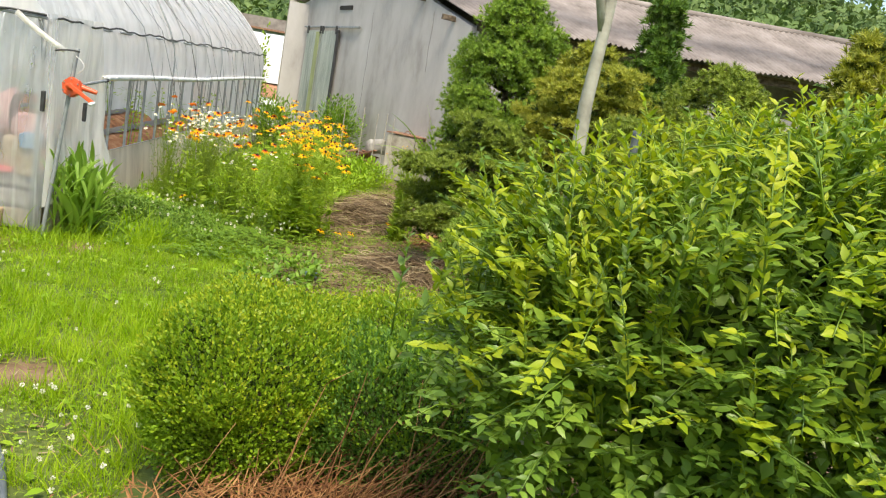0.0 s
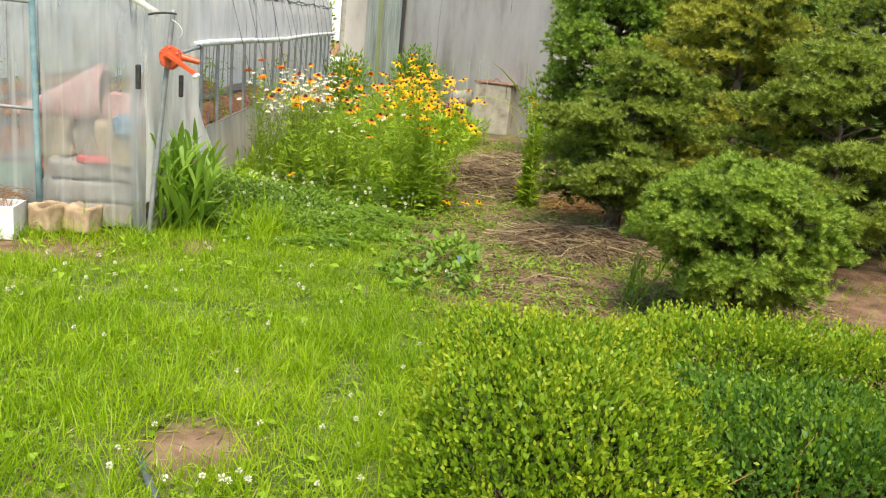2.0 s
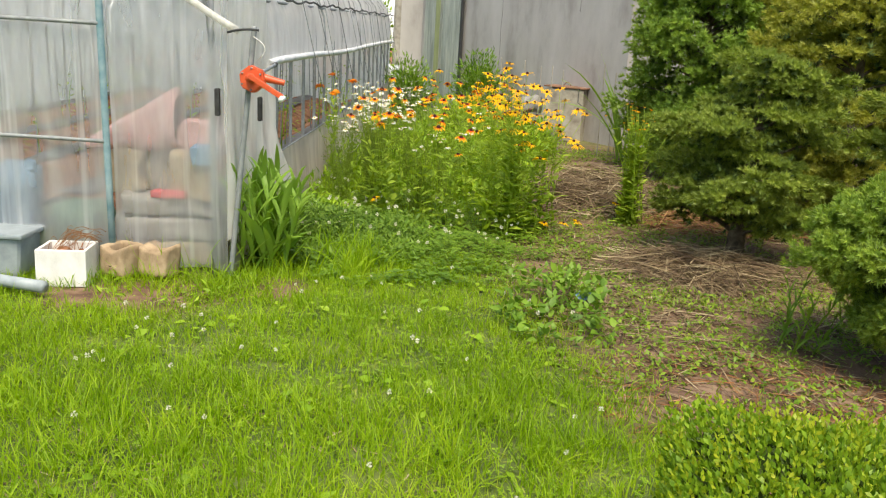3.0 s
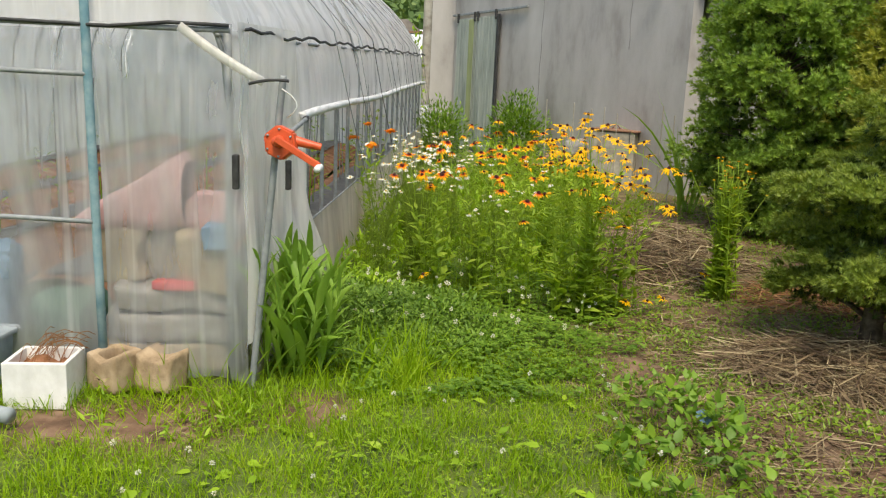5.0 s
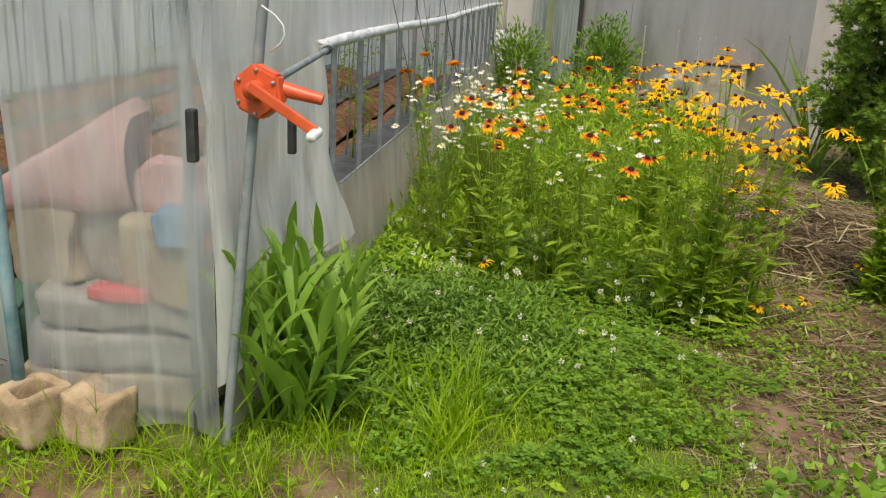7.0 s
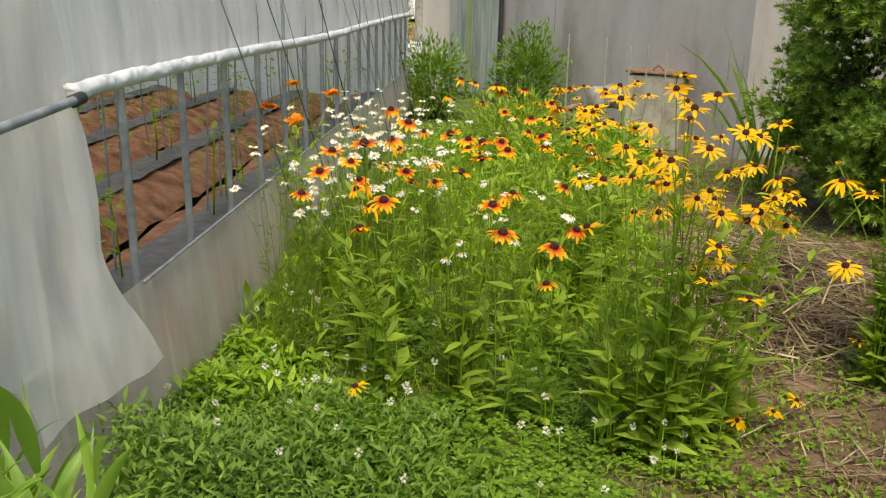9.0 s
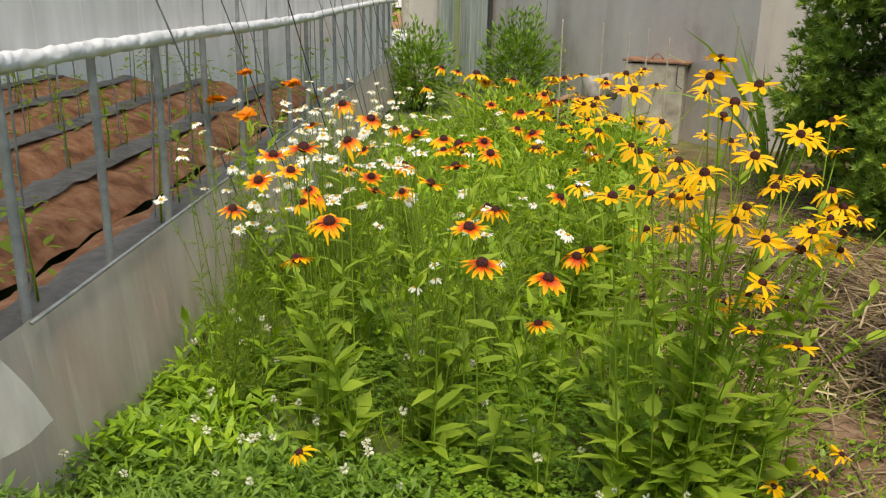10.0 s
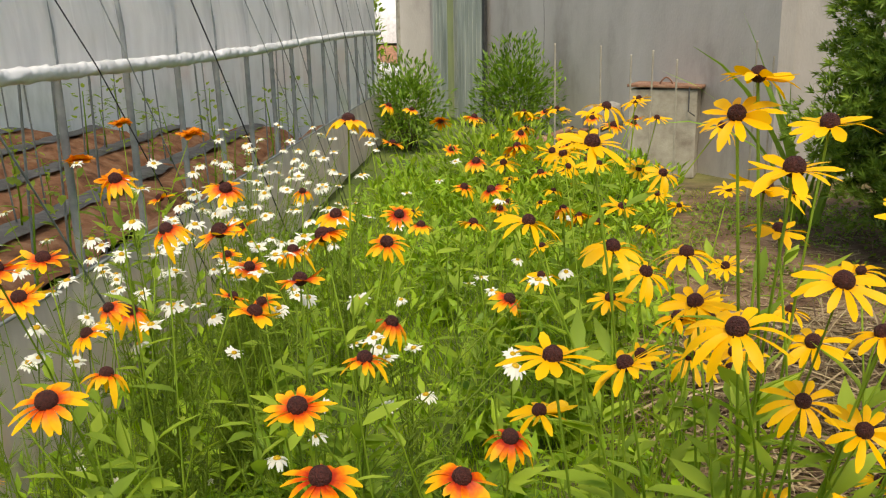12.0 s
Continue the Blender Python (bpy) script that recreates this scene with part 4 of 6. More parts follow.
# broad shrub of glossy oval leaves
def leafy_shrub(name, label, centre, radii, top, twigs, seed):
    r = np.random.RandomState(seed)
    ob = thing(name, label, "shrub", pose(centre[0], centre[1], float(ground_z(centre[0], centre[1]))))
    R = np.array(radii)
    stems, shoots, old, young = [], [], [], []
    for i in range(14):
        a = r.uniform(0, 6.28)
        e = np.array([math.cos(a) * R[0] * 0.6, math.sin(a) * R[1] * 0.6, top * r.uniform(0.5, 0.85)])
        stems.append(tube(bend((r.normal(0, 0.08), r.normal(0, 0.08), 0), e, 0.1, 6), [0.022, 0.018, 0.014, 0.01, 0.007, 0.004], 6))
    for i in range(twigs):
        q = unit(r.normal(size=3))
        q[2] = abs(q[2]) * 1.0 if r.rand() < 0.62 else q[2]
        rad = r.uniform(0.72 if q[2] > 0.1 else 0.6, 1.0)
        w = 1 + 0.13 * noise.noise(Vector(q) * 2.6 + Vector((seed, 0, 0)))
        sq = (np.abs(q) ** 3.0).sum() ** (1 / 3.0)
        end = q / sq * R * rad * w + [0, 0, R[2]]
        if end[2] < R[2]:
            end = end * [0.64 + 0.36 * end[2] / R[2], 0.64 + 0.36 * end[2] / R[2], 1]
        if end[2] < 0.08 or (q[2] < -0.1 and r.rand() < 0.35):
            continue
        out = unit(q / R)
        up_shoot = q[2] > 0.3 and r.rand() < 0.25
        d = unit(out * (0.5 if up_shoot else 1.0) + UPV * (1.2 if up_shoot else 0.12) + r.normal(0, 0.35, 3))
        ln = r.uniform(0.16, 0.28) * (1.5 if up_shoot else 1)
        a0 = end - d * ln
        droop = -0.03 if not up_shoot else 0.0
        pts = bend(a0, end + [0, 0, droop], 0.02, 5)
        shoots.append(tube(pts[::2], [0.003, 0.0023, 0.0012], 3))
        n_ = int(ln / 0.015)
        t = np.linspace(0.12, 1, n_)
        P = a0 + (pts[-1] - a0) * t[:, None]
        side = unit(np.cross(d, UPV))
        sg = np.where(np.arange(n_) % 2, 1, -1)[:, None]
        if up_shoot:
            fwd = np.cross(side, d)
            ga = np.arange(n_)[:, None] * 2.4 + r.uniform(0, 6)
            ld = unit(d * 0.85 + side * np.cos(ga) * 0.8 + fwd * np.sin(ga) * 0.8 + r.normal(0, 0.2, (n_, 3)))
        else:
            ld = unit(d * 0.75 + side * sg * 0.9 + r.normal(0, 0.28, (n_, 3)) + UPV * 0.1)
        sz = r.uniform(0.030, 0.048, n_) * np.interp(t, [0, 0.8, 1], [1, 0.95, 0.6])
        nm = unit(UPV + out * 0.5 + r.normal(0, 0.3, (n_, 3)))
        ch = scatter(OVAL, ld, nm, P, np.stack([sz * 0.86, sz, sz], 1))
        # young tips, favoured on top: this also puts the crown's brighter light into colour
        bright = (up_shoot and r.rand() < 0.7) or (r.rand() < (0.62 if q[2] > 0.15 else 0.06) and rad > 0.82)
        if bright:
            cut = n_ * 2 // 3 if r.rand() < 0.5 else 0
            k8 = len(OVAL[0])
            if cut:
                old.append((ch[0][: cut * k8], ch[1][: cut * len(OVAL[1])]))
            young.append((ch[0][cut * k8:], ch[1][cut * len(OVAL[1]):] - cut * k8))
        else:
            old.append(ch)
    n_ = twigs * 6
    q = unit(r.normal(size=(n_, 3)))
    P = q * R * r.uniform(0.45, 0.82, (n_, 1)) + [0, 0, R[2]]
    P = P[P[:, 2] > 0.1]
    inner = scatter(SMALL, unit(r.normal(size=P.shape) + [0, 0, -0.2]), unit(r.normal(size=P.shape) + UPV), P, r.uniform(0.04, 0.06, len(P)))
    part("branches", join(stems), M_BARK, ob)
    part("twigwork", join(shoots), M_LAUREL, ob)
    part("leaves", join(old), M_LAUREL, ob)
    part("young_leaves", join(young), M_YOUNG, ob, "yellow-green young shoots")
    part("inner_leaves", inner, M_LAUREL, ob)
    # leaves near the middle, coloured dark as the shrub's inner shade
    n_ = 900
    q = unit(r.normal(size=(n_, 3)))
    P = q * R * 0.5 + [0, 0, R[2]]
    part("shaded_leaves", scatter(SMALL, unit(r.normal(size=P.shape)), unit(q), P, np.full(n_, 0.12)), M_CORE_SHADE, ob)
    return ob


leafy_shrub("leafy_shrub", "large dense shrub with glossy oval leaves", (1.17, 2.02), (1.22, 0.68, 0.86), 1.7, 3100, 21)
leafy_shrub("leafy_shrub", "large dense shrub with glossy oval leaves", (3.1, 2.9), (1.0, 1.0, 0.88), 1.7, 1500, 22)


# young tree behind the shrub
def sapling():
    r = np.random.RandomState(31)
    x, y = 0.33, 2.2
    ob = thing("young_tree", "slender young tree with pale grey bark and few leaves", "tree", pose(x, y, float(ground_z(x, y))))
    trunk = np.array([(0, 0, 0), (0.01, 0, 0.6), (0.0, 0, 1.2), (-0.01, 0, 1.6), (0.0, 0, 1.78), (0.03, 0.02, 2.3), (0.08, 0.05, 3.0)])
    part("trunk", tube(trunk, [0.026, 0.024, 0.021, 0.019, 0.016, 0.011, 0.005], 9), M_PALEBARK, ob, "", True)
    limbs = [tube(bend((0.0, 0, 1.78), (-0.18, 0, 2.35), 0.03, 5), [0.014, 0.012, 0.010, 0.008, 0.004], 7), tube(bend((0.03, 0.02, 2.3), (0.3, 0.1, 2.7), 0.03, 5), [0.015, 0.012, 0.01, 0.008, 0.004], 6),
             tube(bend((-0.10, 0, 2.05), (-0.28, 0.05, 2.0), 0.02, 4), [0.008, 0.006, 0.005, 0.003], 5)]
    part("limbs", join(limbs), M_PALEBARK, ob, "", True)
    P = np.concatenate([np.array([(-0.18, 0, 2.35), (0.05, 0.05, 2.55), (0.3, 0.1, 2.7), (0.08, 0.05, 3.0), (-0.24, 0.05, 2.02)])[r.randint(0, 5, 60)] + r.normal(0, 0.06, (60, 3))])
    part("leaves", scatter(BROAD, dirs(60, 60, 130, r), ups(60), P, r.uniform(0.07, 0.13, 60)), M_WEED, ob)


sapling()
ob = new("support_stake", mesh_np("support_stake", *tube([(0, 0, 0), (0.02, 0, 1.55)], 0.012, 8), M_HOSE, True))
ob.matrix_world = pose(0.46, 2.25, float(ground_z(0.46, 2.25)))
tagged(ob, "blue-grey plastic stake beside the young tree", "stake")


# conifers
def conifer(name, label, x, y, h, rad, mat, style, count, seed, base=0.2, sprig=0.09):
    """style 'cone': a pointed tree; 'column': a full one with a blunt top; 'cloud': clipped, in layered pads; 'ball': a low dome."""
    r = np.random.RandomState(seed)
    ob = thing(name, label, "conifer", pose(x, y, float(ground_z(x, y)), 0, 0, r.uniform(0, 360)))
    lean = r.normal(0, 0.03, 2)
    tr = np.array([(lean[0] * t + 0.02 * math.sin(t * 7), lean[1] * t + 0.02 * math.cos(t * 5), t * h * 0.93) for t in np.linspace(0, 1, 8)])
    part("trunk", tube(tr, np.linspace(0.05 + 0.015 * h, 0.01, 8), 8), M_BARK, ob, "", True)
    pads, limbs = [], []
    npad = {"cone": 250, "column": 230, "cloud": 64, "ball": 110}[style]
    for i in range(npad):
        a = r.uniform(0, 6.283)
        if style == "cone":
            t = r.uniform(0, 1) ** 1.25
            rr = rad * (1 - t) ** 0.8 * r.uniform(0.45, 1.08) + 0.03
            z = base + t * (h - base)
            s = np.array([0.20, 0.20, 0.17]) * (0.6 + 0.6 * (1 - t)) * rad / 0.9
        elif style == "column":
            t = r.uniform(0, 1)
            rr = rad * (1 - t ** 2.2) ** 0.6 * min(1.0, 0.58 + 1.5 * t) * r.uniform(0.5, 1.06) + 0.03
            z = base + t * (h - base)
            s = np.array([0.20, 0.20, 0.15]) * (0.75 + 0.4 * (1 - t)) * rad / 0.9
        elif style == "cloud":
            t = r.uniform(0, 1)
            rr = rad * math.sqrt(max(0.02, 1 - (abs(t - 0.42) / 0.62) ** 2.2)) * r.uniform(0.25, 1.0)
            z = base + t * (h - base) - 0.1
            s = np.array([0.22, 0.22, 0.075]) * (0.5 + 0.6 * rad)
        else:
            q = unit(r.normal(size=3))
            rr = rad * math.hypot(q[0], q[1]) * r.uniform(0.62, 0.98)
            z = base + (h - base) * (0.48 + 0.44 * q[2])
            s = np.array([0.115, 0.115, 0.09]) * rad / 0.6
        c = np.array([rr * math.cos(a), rr * math.sin(a), z])
        pads.append((c, s * r.uniform(0.75, 1.25)))
        if style == "cloud" or i % 2 == 0:
            z0 = max(0.15, z - rr * 0.35)
            k_ = min(7, z0 / (h * 0.93) * 7)
            p0 = tr[int(k_)] * (1 - (k_ % 1)) + tr[min(7, int(k_) + 1)] * (k_ % 1)
            limbs.append(tube(bend(p0, c, 0.04, 4), [0.018, 0.013, 0.009, 0.004], 5))
    if style == "cloud":
        for limb in limbs:
            part("branch", limb, M_BARK, ob)
    else:
        part("branchwork", join(limbs), M_BARK, ob)
    w = np.array([np.prod(s[:2]) for _, s in pads])
    pick = r.choice(npad, count, p=w / w.sum())
    C, S = np.array([p[0] for p in pads])[pick], np.array([p[1] for p in pads])[pick]
    tufts = unit(r.normal(size=(npad, 16, 3)) + [0, 0, 0.5])
    q = unit(tufts[pick, r.randint(0, 16, count)] + r.normal(0, 0.15, (count, 3)))
    depth = r.uniform(0.35, 1.3, (count, 1))
    P = C + q * S * depth
    P[:, 2] = np.maximum(P[:, 2], 0.06)
    out = P * [1, 1, 0]
    d = unit(q * 0.8 + unit(out) * 0.6 + [0, 0, 0.3] + r.normal(0, 0.4, (count, 3)))
    part("foliage", scatter(SPRIG, d, unit(r.normal(size=(count, 3))), P, r.uniform(0.7, 1.6, count) * sprig), mat, ob)
    # sprigs close to the trunk, with the crown's inner shade in their colour
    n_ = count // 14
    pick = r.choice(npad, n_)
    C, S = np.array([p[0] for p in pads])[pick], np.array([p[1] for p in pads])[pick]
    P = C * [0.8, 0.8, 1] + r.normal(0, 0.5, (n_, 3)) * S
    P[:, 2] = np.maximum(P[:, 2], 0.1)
    part("shade_toned_foliage", scatter(SPRIG, unit(r.normal(size=(n_, 3))), unit(r.normal(size=(n_, 3))), P, np.full(n_, sprig * 1.6)), M_CORE_SHADE, ob)
    return ob


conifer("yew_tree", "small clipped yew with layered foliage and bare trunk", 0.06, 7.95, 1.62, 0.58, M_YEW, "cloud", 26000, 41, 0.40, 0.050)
conifer("yew_bush", "rounded clipped bright green yew bush", 0.52, 5.88, 1.0, 0.55, M_YEW2, "ball", 24000, 42, 0.20, 0.044)
conifer("juniper_tree", "dense dark green juniper close to the grey wall", 0.36, 12.3, 3.15, 0.98, M_JUN, "column", 30000, 43, 0.25, 0.078)
conifer("yew_tree", "yellowish green yew with brown inner needles", 1.35, 9.8, 2.35, 0.95, M_GOLD, "cloud", 17000, 44, 0.25, 0.072)
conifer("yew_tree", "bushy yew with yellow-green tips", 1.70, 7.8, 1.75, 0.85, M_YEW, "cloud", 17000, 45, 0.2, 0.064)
conifer("spruce_tree", "young dark spruce in front of the long roof", 2.45, 12.6, 3.6, 0.8, M_SPRUCE, "cone", 8500, 46, 0.2, 0.13)
conifer("golden_conifer", "yellow-green conifer among shrubs", 1.45, 11.6, 2.6, 0.8, M_GOLD, "column", 13000, 47, 0.2, 0.09)
conifer("golden_conifer", "yellow-green conifer with reddish tips among shrubs", 4.4, 10.2, 3.1, 0.9, M_GOLD, "cone", 8000, 48, 0.2, 0.13)
conifer("juniper_tree", "dark juniper at the end of the shrub row", 5.9, 10.6, 3.1, 1.0, M_JUN, "cone", 6000, 49, 0.15, 0.14)
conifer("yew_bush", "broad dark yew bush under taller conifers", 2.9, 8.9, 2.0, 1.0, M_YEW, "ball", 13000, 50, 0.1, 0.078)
conifer("yew_bush", "broad green yew bush under taller conifers", 3.4, 6.3, 1.5, 1.0, M_YEW2, "ball", 8000, 51, 0.1, 0.11)
conifer("juniper_bush", "low spreading juniper beside the wall", 1.05, 12.9, 2.0, 0.8, M_JUN, "column", 11000, 52, 0.05, 0.08)
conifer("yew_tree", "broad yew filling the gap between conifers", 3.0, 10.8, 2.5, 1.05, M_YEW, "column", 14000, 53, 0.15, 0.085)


# grass
def lawn(name, n, xr, yr, h, w, keep, mat, label, seed, tilt=(5, 40), fade=False):
    r = np.random.RandomState(seed)
    x, y = r.uniform(*xr, n), r.uniform(*yr, n)
    tall = np.array([noise.noise(Vector((a * 0.9, b * 0.9, seed))) for a, b in zip(x, y)])
    tuft = np.array([noise.noise(Vector((a * 4.5, b * 4.5, seed + 5.0))) for a, b in zip(x, y)])
    ok = keep(x, y, tall) & (tuft + r.uniform(-0.5, 0.5, n) > -0.35)
    x, y, tall, tuft = x[ok], y[ok], tall[ok], tuft[ok]
    hh = h * (0.85 + 0.6 * tall + 0.35 * tuft) * r.uniform(0.45, 1.25, len(x)) * (np.interp(y, [4.6, 5.8], [1.0, 0.62]) if fade else 1.0)
    ch = []
    sel = r.randint(0, 3, len(x))
    d = dirs(len(x), *tilt, r)
    for k_ in range(3):
        q = sel == k_
        s = np.stack([np.full(q.sum(), w) * r.uniform(0.6, 1.3, q.sum()) / 0.035, hh[q], hh[q]], 1)
        T, F = BLADES[k_]
        ch.append(scatter((T, F), d[q], unit(jitter(q.sum(), 1, r) + [0, 0, 0.3]), on_ground(x[q], y[q], -0.01), s))
    return stuff(name, join(ch), mat, label, "grass")


def lawn_here(x, y, extra=0.0):
    r = np.random.RandomState(99)
    e = soil_edge(y) + r.normal(0, 0.16, len(np.atleast_1d(y))) + extra
    hed = (np.abs(x + 0.20) < 0.80) & (np.abs(y - 3.2) < 0.6)
    return (x < e) & ~inside_tunnel(x, y) & ~hed & (bare_patch(x, y) > r.uniform(0.5, 1.1, len(x)))


def bed(x, y):
    return (y > 7.5 + 0.25 * np.sin(x * 3)) & (x > -3.7) & (x < -1.5)


lawn("lawn_grass", 95000, (-4.6, -0.3), (2.6, 7.6), 0.15, 0.0045, lambda x, y, t: lawn_here(x, y) & (t > -0.75 + 0.5 * (y < 4.3)), M_GRASS, "lush bright green uncut grass", 61, fade=True)
lawn("short_grass", 52000, (-4.6, 0.2), (1.2, 8.2), 0.06, 0.004, lambda x, y, t: lawn_here(x, y), M_GRASS2, "short pale green grass of a trodden lawn", 62, (10, 65))
lawn("far_grass", 20000, (-9, 3), (-4, 6.4), 0.10, 0.008, lambda x, y, t: ~inside_tunnel(x, y) & ((x < -4.3) | (y < 1.4)), M_GRASS2, "short grass beside the greenhouse", 63, (5, 50))
lawn("meadow_grass", 11000, (-7.0, -4.2), (17.5, 28), 0.22, 0.02, lambda x, y, t: x < -4.45 - 0.1 * (y - 17.5), M_GRASS2, "meadow grass behind the greenhouse", 64)
lawn("bed_grass", 26000, (-3.7, -1.0), (7.2, 15), 0.20, 0.005, lambda x, y, t: ~inside_tunnel(x, y) & (x < soil_edge(y) + 0.1) & (y > 8.6), M_GRASS, "long grass between the flowers", 65, (5, 45))
lawn("sparse_grass", 30000, (-1.9, 3), (4.2, 14.5), 0.07, 0.005, lambda x, y, t: (x > soil_edge(y) - 0.1) & (t > -0.25), M_GRASS2, "sparse weeds and grass on bare soil", 66, (20, 75))


# leaf litter of small weeds and clover
def patch(name, n, shape, xr, yr, size, height, mat, label, category, seed, keep=None, tilt=(30, 100), flat=0.6, soft=True):
    r = np.random.RandomState(seed)
    x, y = r.uniform(*xr, n), r.uniform(*yr, n)
    t = np.array([noise.noise(Vector((a * 1.8, b * 1.8, seed))) for a, b in zip(x, y)])
    ok = ~inside_tunnel(x, y) & (t > -0.4)
    if soft:
        cx, cy, rx, ry = (xr[0] + xr[1]) / 2, (yr[0] + yr[1]) / 2, (xr[1] - xr[0]) / 2, (yr[1] - yr[0]) / 2
        e = ((x - cx) / rx) ** 2 + ((y - cy) / ry) ** 2
        ok &= e + 0.5 * t + r.uniform(-0.25, 0.25, n) < 0.85
    if keep is not None:
        ok &= keep(x, y, t)
    x, y, t = x[ok], y[ok], t[ok]
    P = on_ground(x, y)
    P[:, 2] += height * (0.65 + 0.7 * t) * r.uniform(0.25, 1.0, len(x))
    return stuff(name, scatter(shape, dirs(len(x), *tilt, r), unit(UPV * flat * 2 + r.normal(0, 0.4, (len(x), 3))), P, r.uniform(*size, len(x))), mat, label, category)


patch("clover_patch", 19000, TREFOIL, (-3.8, -1.3), (6.5, 9.6), (0.014, 0.028), 0.17, M_CLOVER, "dense dark green clover patch", "clover", 71, None, (75, 105), 1.5)
patch("lawn_clover", 16000, TREFOIL, (-4.3, -0.4), (2.0, 8.0), (0.008, 0.016), 0.05, M_WEED, "clover scattered through the lawn", "clover", 72, lambda x, y, t: lawn_here(x, y) & (t > -0.15), (75, 105), 1.5, soft=False)
patch("garden_weeds", 1700, LANCE4, (-3.75, -2.9), (8.1, 8.9), (0.05, 0.10), 0.24, M_WEED, "light green weeds along the greenhouse skirt", "weeds", 73, None, (25, 95))
patch("leafy_weeds", 5200, LANCE4, (-3.7, -2.0), (6.8, 8.4), (0.03, 0.075), 0.20, M_CLOVER, "dense leafy weeds between greenhouse and flower bed", "weeds", 174, None, (25, 95))
patch("feathery_weeds", 15000, LANCE4, (-3.75, -2.2), (6.8, 8.6), (0.022, 0.05), 0.24, M_FEATHER, "feathery grey-green weeds beside the greenhouse", "weeds", 74, None, (20, 95))
patch("feathery_weeds", 6000, LANCE4, (-3.45, -2.75), (7.2, 8.2), (0.03, 0.06), 0.40, M_FEATHER, "tall feathery weeds against the film flap", "weeds", 274, None, (20, 95))
patch("door_weeds", 480, LANCE, (-4.0, -2.9), (5.75, 6.55), (0.03, 0.065), 0.09, M_WEED, "small leafy weeds before the greenhouse", "weeds", 79, None, (25, 85))
lawn("tall_grass", 1500, (-3.1, -2.5), (6.6, 7.3), 0.28, 0.0055, lambda x, y, t: ~inside_tunnel(x, y) & (t > -0.25), M_GRASS, "long grass beside the greenhouse corner", 67, (3, 35))
lawn("tall_grass", 1300, (-4.2, -2.9), (6.0, 6.48), 0.16, 0.005, lambda x, y, t: ~inside_tunnel(x, y), M_GRASS, "grass tufts along the end film", 68, (3, 45))
patch("broad_weeds", 1100, BROAD, (-1.62, -0.90), (5.6, 6.9), (0.03, 0.075), 0.24, M_CLOVER, "broad-leaved weeds at the lawn edge", "weeds", 75, None, (15, 75))
patch("soil_weeds", 34000, SMALL, (-1.75, 1.3), (5.2, 14.0), (0.018, 0.04), 0.05, M_SPROUT, "low weeds sprouting on bare soil", "weeds", 76, lambda x, y, t: (x > soil_edge(y)) & (t + np.array([0.8 * noise.noise(Vector((a * 7, b * 7, 3.0))) for a, b in zip(x, y)]) > -0.08), (40, 100), soft=False)
patch("trailing_weeds", 11000, LANCE4, (-1.9, 0.4), (5.6, 10.0), (0.016, 0.045), 0.08, M_SPROUT, "green weeds spreading over the soil", "weeds", 176, lambda x, y, t: (x > soil_edge(y) - 0.15) & (t > -0.12), (30, 95), soft=False)
patch("bed_weeds", 6000, LANCE4, (-3.7, -1.4), (9.0, 14.8), (0.05, 0.12), 0.42, M_WEED, "green undergrowth of the flower bed", "weeds", 77, lambda x, y, t: x < soil_edge(y) + 0.15, (15, 80), soft=False)
patch("lawn_weeds", 500, BROAD, (-3.6, -1.2), (2.2, 7.2), (0.03, 0.07), 0.05, M_WEED, "plantain leaves in the lawn", "weeds", 78, lambda x, y, t: lawn_here(x, y), (55, 95), soft=False)


def blossoms(name, n, xr, yr, h, size, label, seed):
    """Small round white clover heads on thin stalks."""
    r = np.random.RandomState(seed)
    x, y = r.uniform(*xr, n), r.uniform(*yr, n)
    ok = lawn_here(x, y) | bed(x, y)
    x, y = x[ok], y[ok]
    P = on_ground(x, y)
    tops = P + np.stack([r.normal(0, 0.02, len(x)), r.normal(0, 0.02, len(x)), h * r.uniform(0.6, 1.2, len(x))], 1)
    k_ = 34
    q = unit(r.normal(size=(k_, 3)))
    ball = scatter(SMALL, q, unit(r.normal(size=(k_, 3))), q * 0.25, np.full(k_, 0.75))
    heads = scatter(ball, dirs(len(x), 0, 40, r), jitter(len(x), 1, r), tops, r.uniform(0.8, 1.3, len(x)) * size)
    stuff(name, heads, M_PETW2, label, "flowers")
    stuff(name + "_stalks", join([tube(bend(a, b, 0, 3, (0.004, 0.004, 0)), 0.0015, 3) for a, b in zip(P, tops)]), M_WEED, "thin green stalks of clover flowers", "stalks")


M_PETW2 = material("clover_white", [(0.1, (0.72, 0.70, 0.58)), (0.9, (0.90, 0.88, 0.80))], rough=0.7, scale=60, leafy=0.3)
blossoms("clover_flowers", 95, (-3.4, -1.6), (7.3, 9.2), 0.21, 0.0145, "white clover flowers over the clover patch", 81)
blossoms("lawn_flowers", 110, (-3.6, -0.9), (2.0, 7.4), 0.08, 0.0125, "white clover flowers dotted over the lawn", 82)
blossoms("near_flowers", 55, (-2.0, -0.95), (2.1, 3.5), 0.10, 0.012, "cluster of white clover flowers near the hedge", 83)


